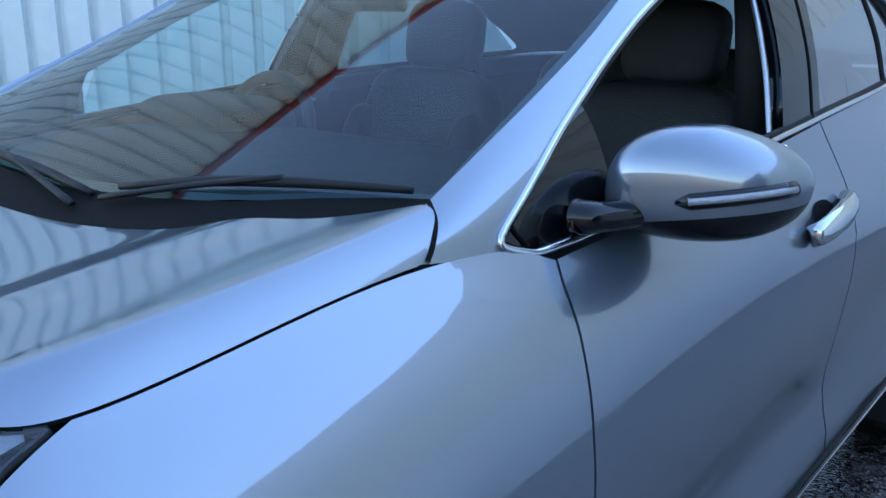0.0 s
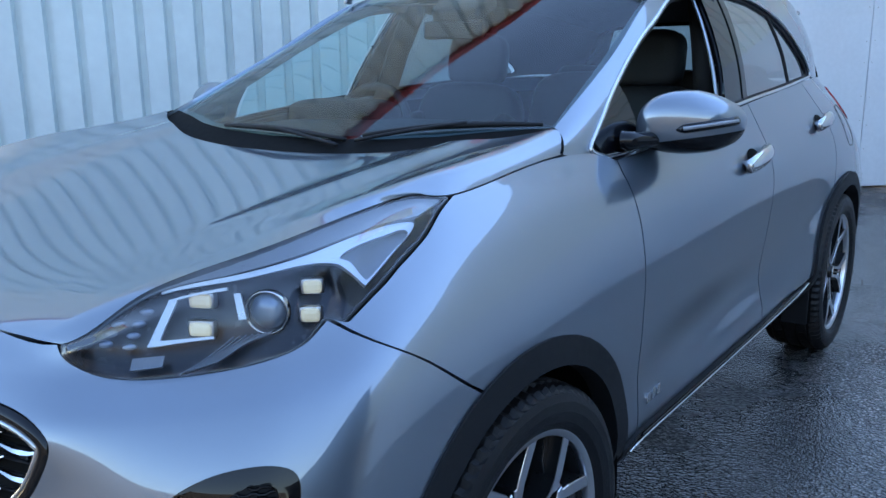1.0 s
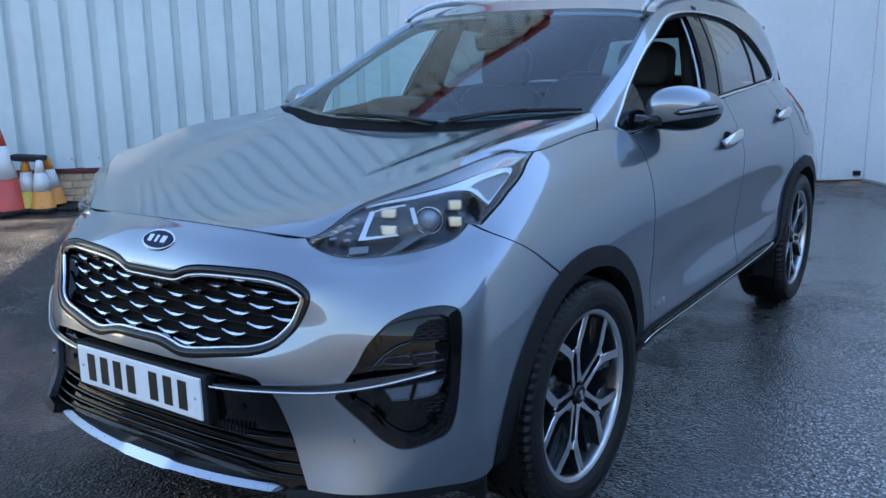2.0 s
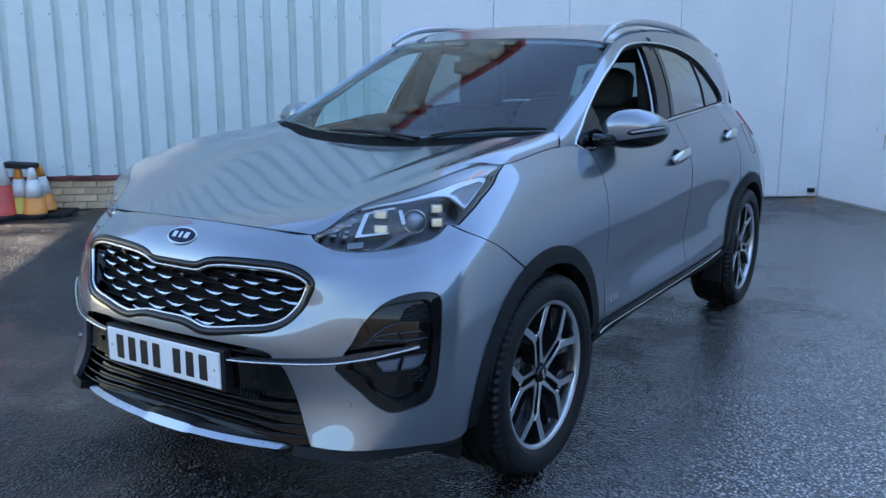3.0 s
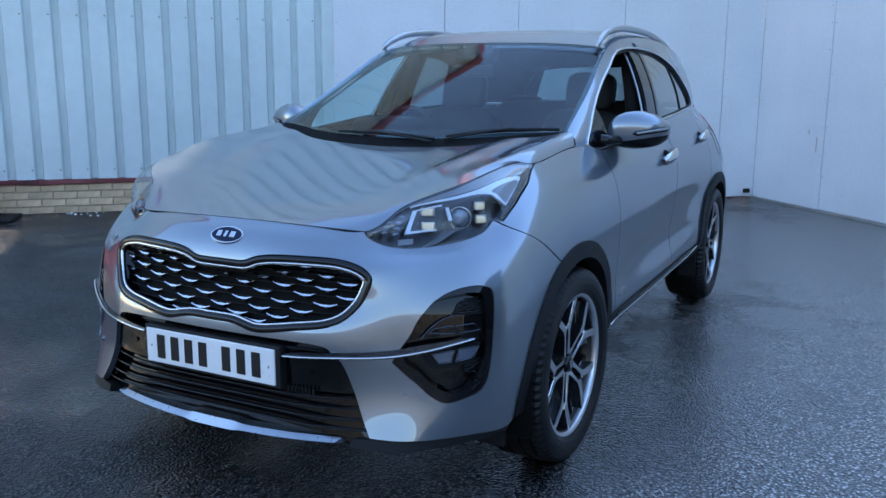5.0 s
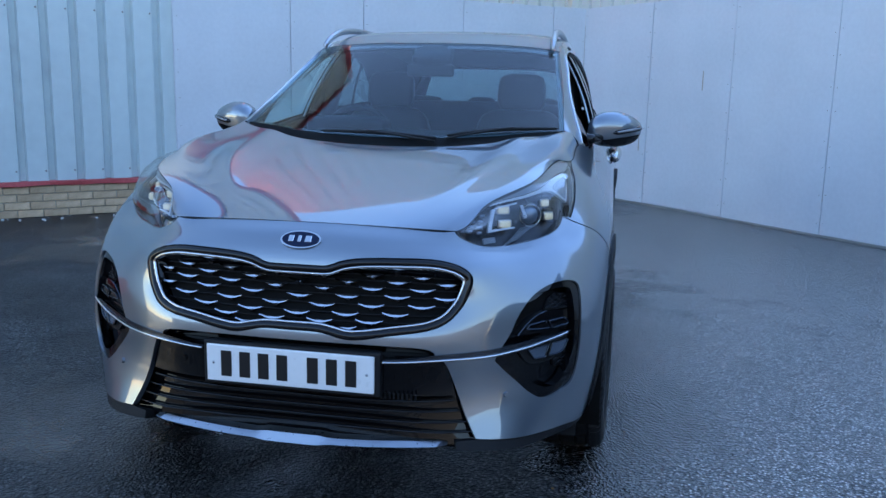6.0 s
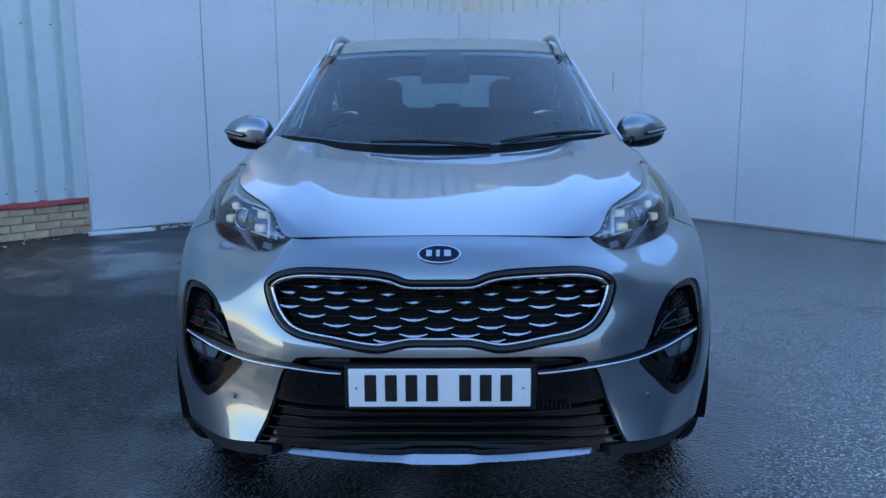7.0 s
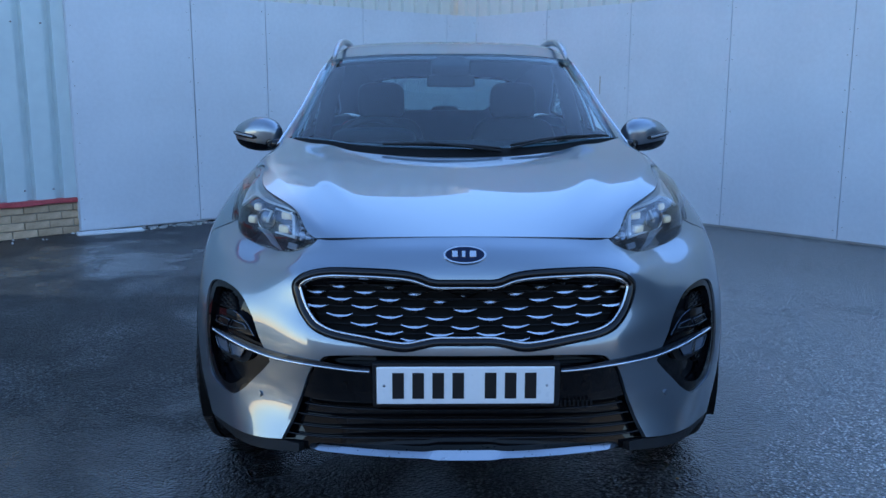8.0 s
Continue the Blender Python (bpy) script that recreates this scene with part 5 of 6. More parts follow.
# handles
for door_pair, y0, y1, z0, z1 in ((front_doors, 1.262, 1.492, .972, 1.002), (rear_doors, 2.21, 2.41, 1.018, 1.040)):
    for ob, mir in zip(door_pair, (1, -1)):
        yz = np.stack((np.linspace(y0, y1, 22), np.linspace(z0, z1, 22)), 1)
        uv = FLANK.locate("s", yz)
        t = np.linspace(0, 1, 22)
        p = FLANK(uv) + SGN * FLANK.normal(uv) * (.008 + .028 * np.clip(np.sin(np.pi * t), 0, 1) ** .45)[:, None]
        me = mesh_of("handle", *tube(p, .009 + .013 * np.clip(np.sin(np.pi * (t * .8 + .1)), 0, 1) ** .5 * (1 - .3 * t), 12, 1.3), CHROME, True)
        part("handle", me if mir > 0 else mirrored(me), None, ob, "chrome pull handle")
        c = ((y0 + y1) / 2, (z0 + z1) / 2 + .002)
        cup = np.array([(c[0] + .062 * math.cos(a), c[1] + .030 * math.sin(a)) for a in np.linspace(0, 2 * math.pi, 28, endpoint=False)])
        me = trimmed("handle_cup", SIDE, cup, INNER_DARK, step=.01, lip=0, out=.0025)
        part("handle_cup", me if mir > 0 else mirrored(me), None, ob)
# small marks low on the front door, and the fuel flap joint
for ob, mir in zip(front_doors, (1, -1)):
    for k in range(3):
        me = trimmed("badge_mark", SIDE, np.array([(.548 + k * .033, .478), (.570 + k * .033, .480), (.576 + k * .033, .504), (.554 + k * .033, .502)]), CHROME, step=.01, lip=.003, out=.004)
        part("badge_mark", me if mir > 0 else mirrored(me), None, ob, "small chrome mark")
flap = np.array([(2.80 + .085 * math.copysign(abs(math.cos(a)) ** .6, math.cos(a)), .985 + .085 * math.copysign(abs(math.sin(a)) ** .6, math.sin(a))) for a in np.linspace(0, 2 * math.pi, 40, endpoint=False)])
part("fuel_flap_joint", ribbon("fuel_flap_joint", SIDE(flap), SGN * FLANK.normal(FLANK.locate("s", flap)), .004, INNER_DARK, .0015, True), None, car)


# ---- the car: wheels ----
def tyre_mesh(n=150):
    """The tyre about the x axis: sidewalls, shoulder blocks and four grooves round the tread."""
    half = [(.095, .250, 0), (.107, .2575, 0), (.1185, .274, 0), (.1235, .296, 0), (.1225, .316, 0), (.117, .331, 0), (.110, .3405, 1), (.100, .3465, 1), (.082, .3495, 1), (.076, .3500, 0),
            (.0755, .3425, 0), (.064, .3425, 0), (.0635, .3510, 0), (.034, .3518, 2), (.0335, .344, 0), (.022, .344, 0), (.0215, .3520, 0)]
    prof = half + [(-a, r, k) for a, r, k in half[::-1]]
    verts, faces = [], []
    for a, r, k in prof:
        for i in range(n):
            w = 2 * math.pi * i / n
            drop = .0075 if (k == 1 and i % 2 == 0) else (.004 if (k == 2 and i % 5 == 0) else 0)
            verts.append((a, (r - drop) * math.cos(w), (r - drop) * math.sin(w)))
    for j in range(len(prof) - 1):
        for i in range(n):
            faces.append((j * n + i, (j + 1) * n + i, (j + 1) * n + (i + 1) % n, j * n + (i + 1) % n))
    return mesh_of("tyre", verts, faces, RUBBER)


def prism(name, poly, x0, x1, mats, dish=0.0, bevel=.0025):
    """A flat plate of polygon outline in the wheel's plane, bright in front, dark at its sides; dish leans its face towards the hub."""
    p = np.array(poly, float)
    if np.cross(np.append(p[1] - p[0], 0), np.append(p[2] - p[1], 0))[2] < 0:
        p = p[::-1]
    k = len(p)
    c = p.mean(0)
    ring0 = [(x0, y, z) for y, z in p]
    face = lambda y, z: x1 - dish * max(0.0, 1 - math.hypot(y, z) / .235) ** 1.2
    ring1 = [(face(y, z) - bevel, y, z) for y, z in p]
    q = p + (c - p) * (bevel / np.maximum(np.linalg.norm(c - p, axis=1), 1e-6))[:, None]
    ring2 = [(face(y, z), y, z) for y, z in q]
    verts = ring0 + ring1 + ring2
    faces = [(i, (i + 1) % k, k + (i + 1) % k, k + i) for i in range(k)] + [(k + i, k + (i + 1) % k, 2 * k + (i + 1) % k, 2 * k + i) for i in range(k)] + [tuple(range(2 * k, 3 * k))]
    me = mesh_of(name, verts, faces, mats[0])
    me.materials.append(mats[1])
    for f in me.polygons:
        f.material_index = 0 if f.index >= k else 1
    return me


def wheel(parent, x, y, turn, spin_deg):
    """One road wheel with its tyre, rim, five forked spokes, hub cap, bolts and brake."""
    base = part("wheel", TYRE_HUB, None, parent, "two-tone alloy wheel with five forked spokes", pose(x, y, AXLE_Z, 0, 0, turn) @ pose(0, 0, 0, spin_deg))
    part("tyre", TYRE, None, base, "black road tyre")
    for me in RIM_PARTS:
        part(me.name, me, None, base)
    for k in range(5):
        m = pose(0, 0, 0, 72 * k)
        for me in SPOKE_PARTS:
            part(me.name, me, None, base, "", m)
    return base


TYRE = tyre_mesh()
vs, fs = spin([(-.10, .250), (-.085, .240), (.02, .228), (.085, .246), (.092, .252), (.099, .2575), (.104, .2595), (.1055, .2565), (.101, .2495), (.088, .243), (.06, .235)], 90)
RIM = mesh_of("rim", vs, fs, ALLOY_CUT, True)
RIM.materials.append(ALLOY_DARK)
for f in RIM.polygons:
    cxx = sum(RIM.vertices[i].co.x for i in f.vertices) / 4
    rr = sum(math.hypot(RIM.vertices[i].co.y, RIM.vertices[i].co.z) for i in f.vertices) / 4
    f.material_index = 0 if rr > .256 and cxx > .09 else 1
vs, fs = spin([(.0, .0), (.062, .0), (.062, .055), (.03, .062), (.03, .075), (-.02, .075)], 48)
TYRE_HUB = mesh_of("wheel", vs, fs, ALLOY_DARK, True)
vs, fs = spin([(.092, .0), (.092, .024), (.088, .0295), (.078, .031), (.05, .031)], 40)
CAP = mesh_of("hub_cap", vs, fs, BLACK_GLOSS, True)
vs, fs = spin([(-.03, .06), (-.03, .152), (-.052, .152), (-.052, .06)], 60)
DISC = mesh_of("brake_disc", vs, fs, STEEL, False)
bm = box((-.085, -.155, -.06), (.01, -.088, .075), .012)
CALIPER = mesh_bm("caliper", bm, ALLOY_DARK)
CAP_BARS = [mesh_bm("cap_mark", box((.0915, -.006, -.014 + .011 * q), (.0935, .006, -.008 + .011 * q), .001, 1), SATIN) for q in range(3)]
vs, fs = spin([(.080, .2415), (.1000, .2425), (.1025, .2440), (.1060, .2560), (.1068, .2590), (.1045, .2610)], 90)
RIM_LIP = mesh_of("rim_lip", vs, fs, ALLOY_CUT, True)
RIM_PARTS = [RIM, RIM_LIP, CAP, DISC, CALIPER, *CAP_BARS]


def polar(r, a):
    r *= 1.08 if r > .06 else 1
    return (r * math.sin(radians(a)), r * math.cos(radians(a)))


def spoke(points, mats=(ALLOY_CUT, ALLOY_DARK), x0=.035, x1=.098, dish=.022):
    return prism("spoke", [polar(r, a) for r, a in points], x0, x1, mats, dish)


def arm(side):
    """One machined arm of a forked spoke: thin by the hub, forking out to the rim."""
    return [spoke([(r, side * a) for r, a in run]) for run in (
        [(.034, 12), (.040, 42), (.085, 15.5), (.122, 10.5), (.150, 13.5), (.226, 23.0), (.229, 17.0), (.168, 7.6), (.150, 4.6), (.128, 5.2), (.085, 8.0)],
        [(.126, 5.8), (.150, 5.6), (.152, 1.4), (.137, 1.2)])]


SPOKE_PARTS = [
    *arm(-1),
    *arm(1),
    spoke([(.045, -16), (.13, -5), (.13, 5), (.045, 16)], (ALLOY_DARK, ALLOY_DARK), .03, .066, .012),
    spoke([(.085, 16), (.15, 14), (.226, 23), (.231, 33), (.195, 30), (.13, 27)], (ALLOY_SIDE, ALLOY_DARK), .02, .074, .03),
    spoke([(.150, 59), (.226, 50), (.231, 43), (.17, 50)], (ALLOY_SIDE, ALLOY_DARK), .02, .066, .0),
]
bm = bmesh.new()
bmesh.ops.create_cone(bm, cap_ends=True, segments=6, radius1=.0095, radius2=.0085, depth=.022, matrix=pose(.066, *polar(.0555, 36), 0, 90, 0))
SPOKE_PARTS.append(mesh_bm("wheel_bolt", bm, STEEL))
wheel(car, .806, 0.0, -2, 17)
wheel(car, .806, WHEELBASE, 0, 40)
wheel(car, -.806, 0.0, 178, 10)
wheel(car, -.806, WHEELBASE, 180, 55)
# wheel housings
for y in (0.0, WHEELBASE):
    vs, fs = [], []
    n = 30
    for a in np.linspace(-20, 200, n):
        for xx in (.905, .55):
            vs.append((xx, y + .405 * math.cos(radians(a)), AXLE_Z + .405 * math.sin(radians(a))))
    fs = [(2 * i, 2 * i + 1, 2 * i + 3, 2 * i + 2) for i in range(n - 1)]
    fs.append(tuple(2 * i + 1 for i in range(n)))
    both("wheel_housing", mesh_of("wheel_housing", vs, fs, INNER_DARK), car)
flap = bmesh.new()
ends = [[flap.verts.new((x, y, z)) for x, z in ((.69, .25), (.705, .205), (.722, .192), (.795, .184), (.815, .190), (.824, .204), (.826, .30), (.70, .30))] for y in (-.426, -.420)]
flap.faces.new(ends[0][::-1])
flap.faces.new(ends[1])
for k in range(8):
    flap.faces.new((ends[0][k], ends[0][(k + 1) % 8], ends[1][(k + 1) % 8], ends[1][k]))
bmesh.ops.recalc_face_normals(flap, faces=flap.faces)
both("air_deflector", mesh_bm("air_deflector", flap, material("grey_plastic", (0.045, 0.046, 0.048), 0.6, bump=0.15, bump_scale=700)), car, "grey plastic air deflector ahead of the wheel")
both("mud_flap", mesh_bm("mud_flap", box((.80, 2.24, .215), (.90, 2.252, .40), .004), BLACK_PLASTIC), car)
both("front_flap", mesh_bm("front_flap", box((.73, -.44, .19), (.83, -.43, .29), .004), BLACK_PLASTIC), car)

# ---- the car: dark inner body and underside ----
arch_f = FLANK.places(arch(-30, 210, .41, n=22))
arch_r = FLANK.places(arch(-30, 210, .41, 2.67, n=22))
both("inner_body", trimmed("inner_body", FLANK, np.vstack((np.stack((np.linspace(5.6, 15, 60), np.full(60, 5.6)), 1), np.stack((np.linspace(15, 5.6, 60), np.full(60, .15)), 1))), INNER_DARK, holes=(arch_f, arch_r), step=.04, stretch=(.4, .14), lip=0, out=-.03), car)
part("inner_front", trimmed("inner_front", FLANK, np.vstack((np.stack((np.linspace(-4.7, 4.7, 60), np.full(60, 5.3)), 1), np.stack((np.linspace(4.7, -4.7, 60), np.full(60, .2)), 1))), INNER_DARK, step=.04, stretch=(.2, .14), lip=0, out=-.14), None, car)
part("underbody", box((-.70, -.62, .22), (.70, 3.35, .33), .02), INNER_DARK, car)
part("bulkhead", box((-.70, .42, .28), (.70, .46, 1.0)), INNER_DARK, car)
part("engine_cover", box((-.52, -.55, .30), (.52, .40, .84), .03), INNER_DARK, car)

# ---- the car: cabin ----
def cushion(size, at, power=.55, lean=0.0, rough=0.0):
    """A soft box with rounded edges."""
    bm = bmesh.new()
    bmesh.ops.create_uvsphere(bm, u_segments=28, v_segments=18, radius=1)
    for v in bm.verts:
        v.co = Vector([math.copysign(abs(c) ** power, c) * s / 2 for c, s in zip(v.co, size)])
    bm.transform(pose(*at, lean))
    return bm


def seat(x, y):
    base = part("front_seat", cushion((.50, .54, .20), (x, y - .28, .56), .4), LEATHER, car, "black leather front seat with headrest", smooth=True)
    part("backrest", cushion((.50, .16, .68), (x, y + .03, .86), .42, -14), LEATHER, base, smooth=True)
    for s in (-1, 1):
        part("bolster", cushion((.10, .18, .52), (x + s * .215, y - .03, .82), .6, -14), LEATHER, base, smooth=True)
        part("headrest_post", mesh_of("headrest_post", *tube([(x + s * .062, y + .125, 1.12), (x + s * .062, y + .145, 1.24)], .006, 8), CHROME, True), None, base, "chrome headrest post")
    part("headrest", cushion((.27, .11, .215), (x, y + .145, 1.285), .5, -10), LEATHER, base, smooth=True)


seat(-.385, 1.62)
seat(.375, 1.62)
bench = part("rear_seat", cushion((1.26, .5, .2), (0, 2.30, .58), .3), LEATHER, car, "black leather rear bench", smooth=True)
part("backrest", cushion((1.26, .17, .67), (0, 2.625, .885), .3, -18), LEATHER, bench, smooth=True)
for x, w in ((-.40, .26), (.40, .26), (0, .2)):
    part("headrest", cushion((w, .10, .16), (x, 2.75, 1.165), .5, -12), LEATHER, bench, smooth=True)
dash = part("dashboard", cushion((1.34, .62, .42), (0, .76, .90), .35), TRIM_DARK, car, "dark plastic dashboard", smooth=True)
part("instrument_hood", cushion((.40, .24, .14), (-.37, .90, 1.10), .5), TRIM_DARK, dash, smooth=True)
part("screen_unit", box((-.13, .98, .99), (.15, 1.01, 1.10), .008), BLACK_GLOSS, dash)
for x in (-.62, .62):
    part("dash_vent", box((x - .05, .99, .98), (x + .05, 1.03, 1.04), .01), SATIN, dash)
vs, fs = [], []
R, r, n1, n2 = .182, .0155, 48, 12
for i in range(n1):
    for j in range(n2):
        a, b = 2 * math.pi * i / n1, 2 * math.pi * j / n2
        vs.append(((R + r * math.cos(b)) * math.cos(a), r * math.sin(b), (R + r * math.cos(b)) * math.sin(a)))
for i in range(n1):
    for j in range(n2):
        fs.append((i * n2 + j, ((i + 1) % n1) * n2 + j, ((i + 1) % n1) * n2 + (j + 1) % n2, i * n2 + (j + 1) % n2))
steer = part("steering_wheel", mesh_of("steering_wheel", vs, fs, LEATHER, True), None, car, "black leather steering wheel", pose(-.385, 1.03, 1.035, -24))
part("wheel_boss", cushion((.14, .07, .11), (0, -.01, -.02), .6), TRIM_DARK, steer, smooth=True)
for s in (-1, 1):
    part("wheel_spoke", box((min(s * .05, s * .175), -.012, -.035), (max(s * .05, s * .175), .012, .0), .005), TRIM_DARK, steer)
part("wheel_spoke", box((-.03, -.012, -.18), (.03, .012, -.05), .005), TRIM_DARK, steer)
# headlining, pillar linings, door linings
part("headlining", trimmed("headlining", ROOF, rectangle(2.9, .05, 3.95), HEADLINING, step=.06, stretch=(.24, .5), lip=0, out=-.045, turn=True), None, car, "grey fabric headlining")
lining_ring = np.vstack((np.stack((np.linspace(.2, 6.9, 60), np.full(60, 0.05)), 1), np.stack((np.linspace(6.9, .2, 60), np.full(60, 2.95)), 1)))
shrink = lambda ring, k: ring + (ring.mean(0) - ring) * k
both("pillar_lining", trimmed("pillar_lining", CABIN, lining_ring, TRIM_DARK, holes=(shrink(dlo_ring, .05),), step=.04, stretch=(.42, .14), lip=0, out=-.035, turn=True), car)
both("b_post", mesh_of("b_post", *tube([(.70, 1.50, 1.10), (.655, 1.56, 1.32), (.60, 1.63, 1.52)], .045, 10, 1.0), TRIM_DARK, True), car)
door_in = np.array([(.62, .50), (1.5, .48), (1.5, 1.135), (.95, 1.095), (.62, 1.07)])
both("door_lining", trimmed("door_lining", SIDE, outline(door_in, range(5), 6), TRIM_DARK, step=.05, lip=0, out=-.075, turn=True), car)
door_in2 = np.array([(1.56, .50), (2.25, .50), (2.25, 1.165), (1.56, 1.14)])
both("rear_door_lining", trimmed("rear_door_lining", SIDE, outline(door_in2, range(4), 6), TRIM_DARK, step=.05, lip=0, out=-.075, turn=True), car)
both("armrest", mesh_bm("armrest", box((.72, .95, .88), (.80, 1.42, .95), .02), TRIM_DARK), car)
part("cabin_floor", box((-.74, .46, .28), (.74, 3.3, .34)), TRIM_DARK, car)
part("centre_console", box((-.12, .95, .33), (.12, 1.75, .72), .03), TRIM_DARK, car)
part("parcel_shelf", box((-.60, 2.85, 1.02), (.60, 3.32, 1.05), .01), TRIM_DARK, car)
# interior mirror and sensor housing behind the windscreen
im = part("interior_mirror", box((-.118, 1.03, 1.362), (.118, 1.05, 1.422), .012), BLACK_PLASTIC, car)
part("sensor_housing", cushion((.20, .16, .07), (0, 1.10, 1.462), .5, 25), BLACK_PLASTIC, im, smooth=True)
both("sun_visor", mesh_bm("sun_visor", box((.17, 1.22, 1.494), (.50, 1.36, 1.507), .006), HEADLINING), car)


# ---- loose things in the yard ----
def cone_mesh(name, bands, mat):
    vs, fs = spin(bands, 28, "z")
    return mesh_of(name, vs, fs, mat, True)


def traffic_cone(at, turn, height, tip, low, lean=0, label=""):
    """A cone of three bands on a square rubber foot."""
    r0, r1 = .125 * height / .5, .028
    rad = lambda h: r0 + (r1 - r0) * h / height
    thing = group_thing("traffic_cone", label, "traffic cone", at, "traffic cones by the wall", turn)
    foot = box((-r0 * 1.35, -r0 * 1.35, 0), (r0 * 1.35, r0 * 1.35, .035), .01)
    part("foot", foot, BLACK_PLASTIC, thing, "black rubber foot")
    tilt = pose(0, 0, .03, lean)
    a, b = height * .36, height * .74
    part("lower_band", cone_mesh("lower_band", [(0, rad(0)), (a, rad(a)), (a, rad(a) - .004)], low), None, thing, "", tilt)
    part("sleeve", cone_mesh("sleeve", [(a, rad(a) - .004), (a, rad(a) + .002), (b, rad(b) + .002), (b, rad(b) - .002)], CONE_WHITE), None, thing, "white reflective sleeve", tilt)
    part("tip", cone_mesh("tip", [(b, rad(b) - .002), (b, rad(b)), (height - .01, rad(height)), (height, .02), (height, .012), (height - .03, .012)], tip), None, thing, "", tilt)
    return thing


traffic_cone((-5.715, 2.26, 0), 20, .45, CONE_WHITE, CONE_ORANGE, 0, "faded orange and white traffic cone with worn white tip")
traffic_cone((-5.87, 2.46, 0), 5, .46, CONE_ORANGE, CONE_ORANGE, 4, "orange and white traffic cone leaning by the brick plinth")
traffic_cone((-5.86, 2.20, 0), 40, .45, CONE_ORANGE, CONE_YELLOW, -3, "orange and white traffic cone with yellowed lower band")
traffic_cone((-5.97, 2.03, 0), 10, .80, CONE_RED, CONE_RED, 0, "tall red and white traffic cone with black foot")
slab = part("rubber_slab", box((-.15, -.1, 0), (.15, .1, .05), .012), BLACK_PLASTIC, m=pose(-5.87, 2.24, .470, 0, 4, 42))
tagged(slab, "dark grey rubber slab laid across the cone tips", "rubber slab")
foot_slab = part("rubber_slab", box((-.26, -.20, 0), (.26, .20, .034), .012), BLACK_PLASTIC, m=pose(-5.76, 2.40, .001, 0, 0, 40))
tagged(foot_slab, "flat dark rubber slab lying on the tarmac", "rubber slab")
paper = part("sheet_of_paper", box((-.16, -.11, 0), (.16, .11, .006), .002, 1), CONE_WHITE, m=pose(-6.02, 1.74, .002, 0, 0, 25))
tagged(paper, "crumpled white sheet lying on the tarmac", "litter")

def added_barrier(at, turn):
    """An unseen red barrier, added for red reflections on the car: broad feet, a waisted body with two fork slots and a
    rolled top.
    """
    thing = group_thing("unseen_barrier", "unseen red barrier shape added to give the bumper red reflections", "road barrier", at, "", turn)
    prof = [(-.24, 0), (-.24, .14), (-.15, .26), (-.11, .62), (-.10, .90), (-.06, .96), (.06, .96), (.10, .90), (.11, .62), (.15, .26), (.24, .14), (.24, 0)]
    xs = (-.70, -.66, -.22, -.18, .18, .22, .66, .70)
    vs = [(x, y * (.94 if abs(x) == .70 else 1), z * (.985 if abs(x) == .70 else 1)) for x in xs for y, z in prof]
    n = len(prof)
    fs = [(i * n + q, i * n + (q + 1) % n, (i + 1) * n + (q + 1) % n, (i + 1) * n + q) for i in range(len(xs) - 1) for q in range(n)]
    fs += [tuple(range(n))[::-1], tuple(range((len(xs) - 1) * n, len(xs) * n))]
    part("body", mesh_of("body", vs, fs, CONE_RED), None, thing)
    for x in (-.42, .42):
        part("fork_slot", box((x - .11, -.245, .02), (x + .11, -.20, .11), .01), INNER_DARK, thing)
    part("filler_cap", mesh_of("filler_cap", *spin([(.95, .0), (.985, .0), (.985, .04), (.955, .045), (.95, .045)], 20, "z"), BLACK_PLASTIC, True), None, thing)
    return thing


added_barrier((-7.10, 1.22, 0), 43)
added_barrier((-8.20, 0.18, 0), 43)

# strip of white flashing and rubble at the foot of the boards
mB, lenB = frame_of(BOARD_0, CORNER)
flash = part("loose_flashing", box((-.05, -.16, .0), (.55, -.02, .022), .006), CONE_WHITE, m=mB @ pose(0, 0, .002, 3, 0, -8))
tagged(flash, "dented pale metal strip lying at the boards' foot", "metal strip")
rnd = random.Random(11)


def crumbs(name, label, mat, spots, lo, hi):
    bm = bmesh.new()
    for x, y in spots:
        s = rnd.uniform(lo, hi)
        bmesh.ops.create_icosphere(bm, subdivisions=1, radius=s, matrix=pose(x, y, s * .3, rnd.uniform(0, 90), 0, rnd.uniform(0, 180)) @ Matrix.Diagonal((1, rnd.uniform(.5, 1), rnd.uniform(.35, .6), 1)))
    return tagged(part(name, bm, mat), label, "litter", kind="stuff")


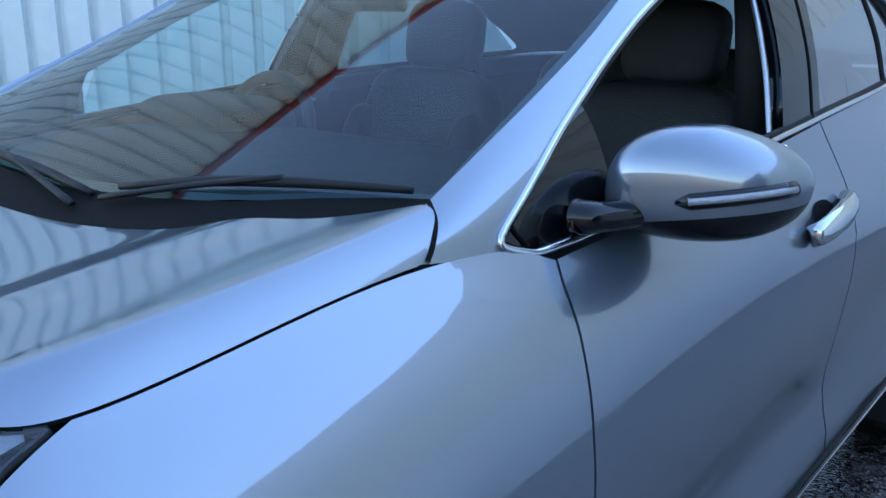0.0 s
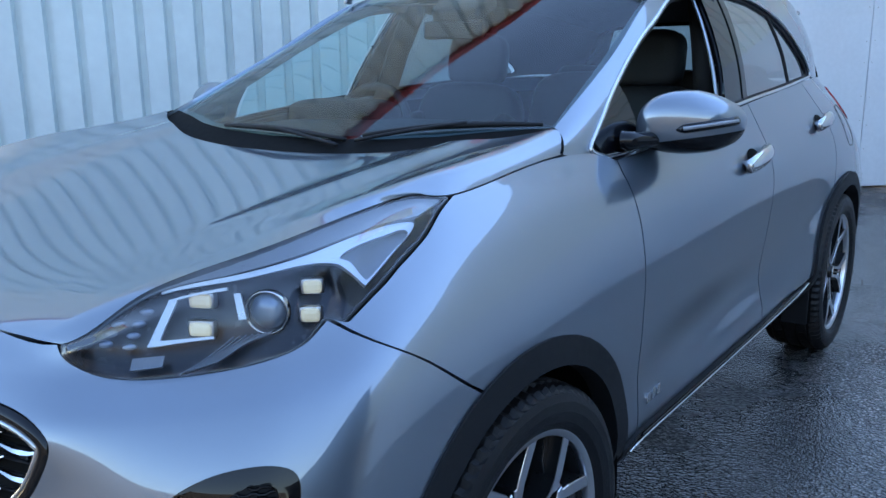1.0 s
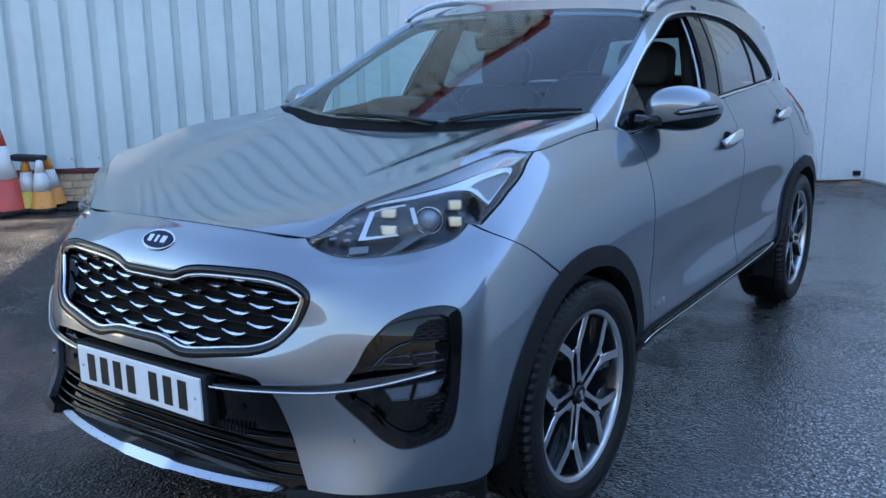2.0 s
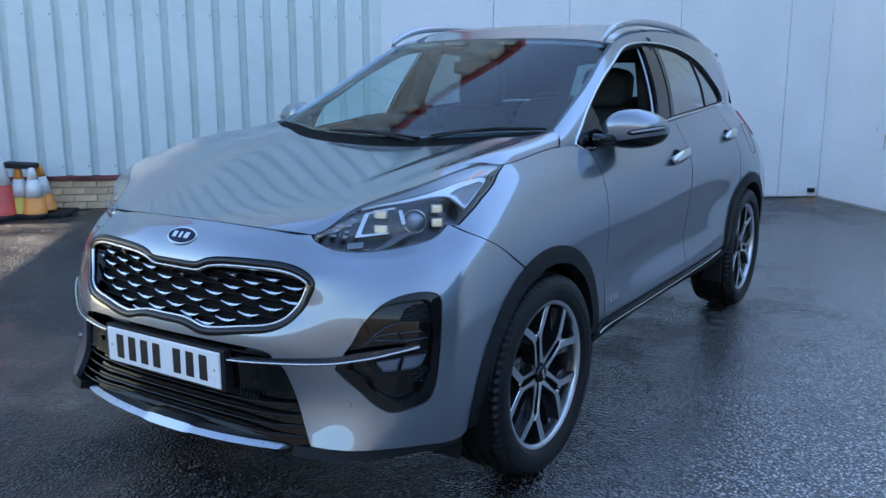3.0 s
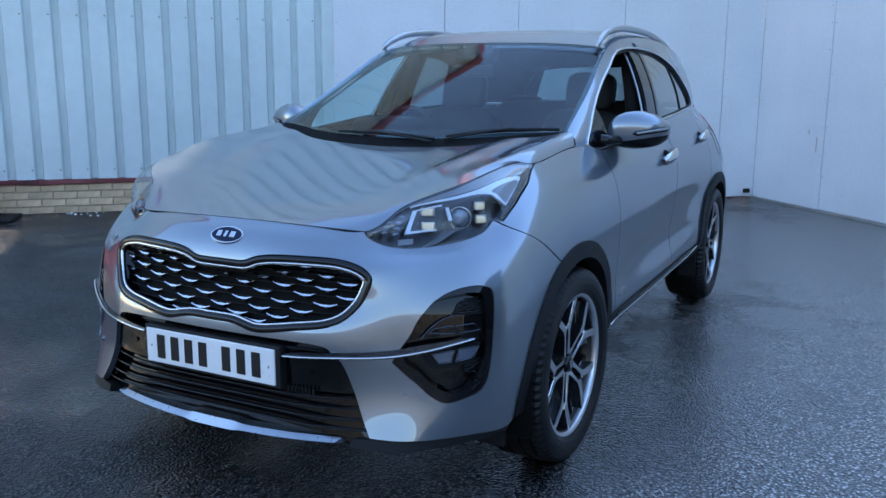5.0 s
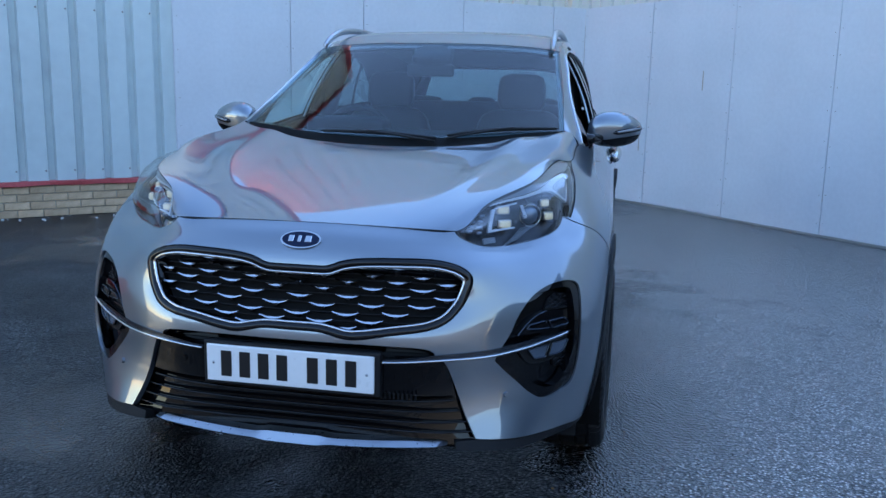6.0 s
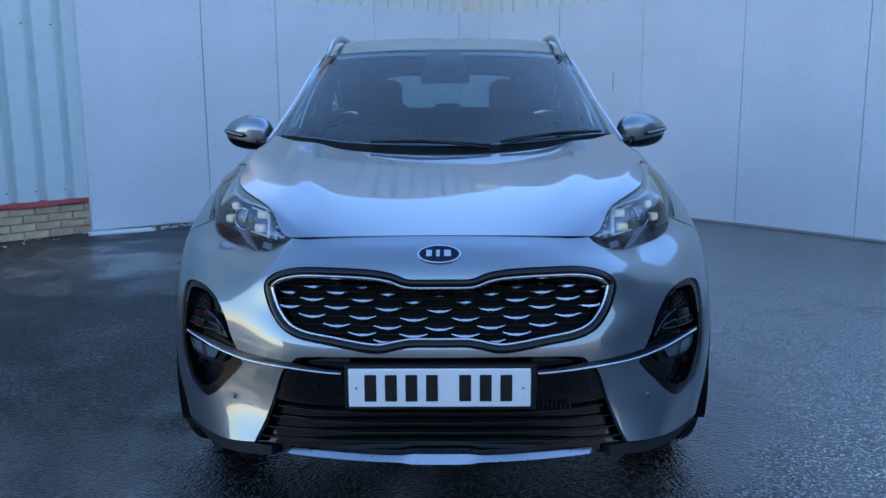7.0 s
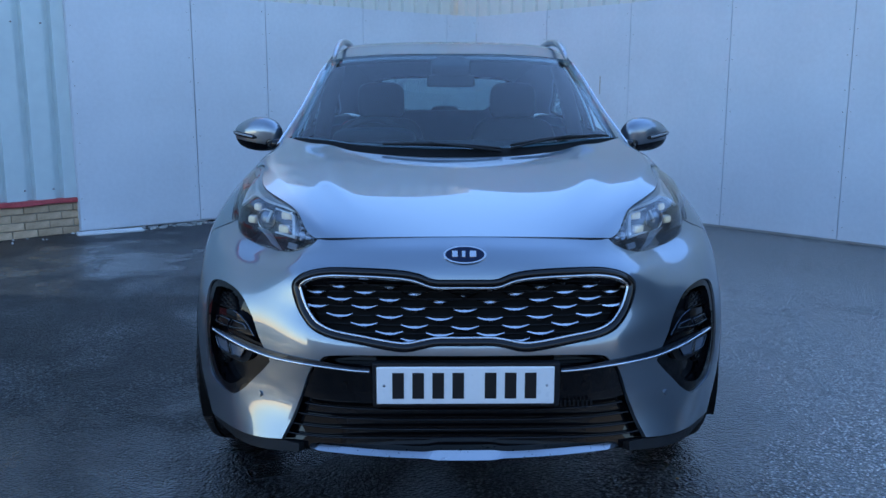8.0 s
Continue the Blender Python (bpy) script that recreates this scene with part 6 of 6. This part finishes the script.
spots = [tuple((mB @ Vector((.45 + 2.6 * rnd.random(), -.03 - .16 * rnd.random() ** 1.5, 0))).xy) for _ in range(330)]
crumbs("rubble", "grey and pale gravel along the boards' foot", GRAVEL, spots, .008, .024)
spots = [tuple((mL @ Vector((lenL * rnd.uniform(.45, 1), -.06 - .25 * rnd.random() ** 2, 0))).xy) for _ in range(70)]
crumbs("grit", "bits of pale litter along the plinth", LITTER, spots, .006, .022)
spots = [(rnd.uniform(-6, 5), rnd.uniform(-2, 6)) for _ in range(70)]
crumbs("leaf_bits", "scattered dry leaf bits on the tarmac", LEAF, spots, .003, .007)

# cable clip and dark scuffs on the boards
clip = part("bracket", box((-.03, -.04, 0), (.04, 0, .05), .004), BLACK_PLASTIC, m=mB @ pose(lenB - .1, -.008, .06))
tagged(clip, "small dark bracket at the boards' corner foot", "bracket")
mE, lenE = frame_of(CORNER, BOARD_2)
timber = part("baseboard", box((0, -.02, 0), (lenE, -.006, .022), .003), material("weathered_batten", (.30, .29, .27), .8, spread=.3, scale=4), m=mE)
tagged(timber, "weathered timber batten along the boards' foot", "batten", kind="structure")
for s, z, h in ((1.05, .62, .16), (1.95, 1.32, .2), (.92, .8, .05)):
    mark = part("scuff", box((s, -.0075, z), (s + .012, -.0045, z + h), .001, 1), MORTAR, m=mE)
    tagged(mark, "thin dark scuff on the white board", "scuff", kind="structure")
# fixing screws in the cladding
bm = bmesh.new()
for k in range(int(lenL / .2555)):
    for z in (.44, 1.95, 3.6):
        bmesh.ops.create_cone(bm, cap_ends=True, segments=8, radius1=.009, radius2=.007, depth=.012, matrix=Matrix.Translation((k * .2555 + .036, -.014, z)) @ Matrix.Rotation(radians(90), 4, "X"))
screws = part("cladding_screws", bm, SCREW, wall_west)

# bricks of the plinth: single bricks along the stretch that is passed nearest, the rest joined
brick_me = mesh_bm("brick", box((0, 0, 0), (.215, .02, .065), .003, 1), BRICK)
rest = bmesh.new()
count = 0
for row in range(4):
    x = -.1125 if row % 2 else 0.0
    while x < lenL - .22:
        if x > lenL - 4.9 and count < 300:
            part("brick", brick_me, None, plinth, "", pose(max(x, 0), -.004 - .002 * ((row * 7 + int(x * 10)) % 3), .002 + row * .075))
            count += 1
        else:
            bmesh.ops.create_cube(rest, size=1, matrix=Matrix.Translation((max(x, 0) + .1075, .004, .0345 + row * .075)) @ Matrix.Diagonal((.215, .02, .065, 1)))
        x += .225
far_bricks = part("far_bricks", rest, BRICK, plinth)
far_bricks["kind"] = "stuff"
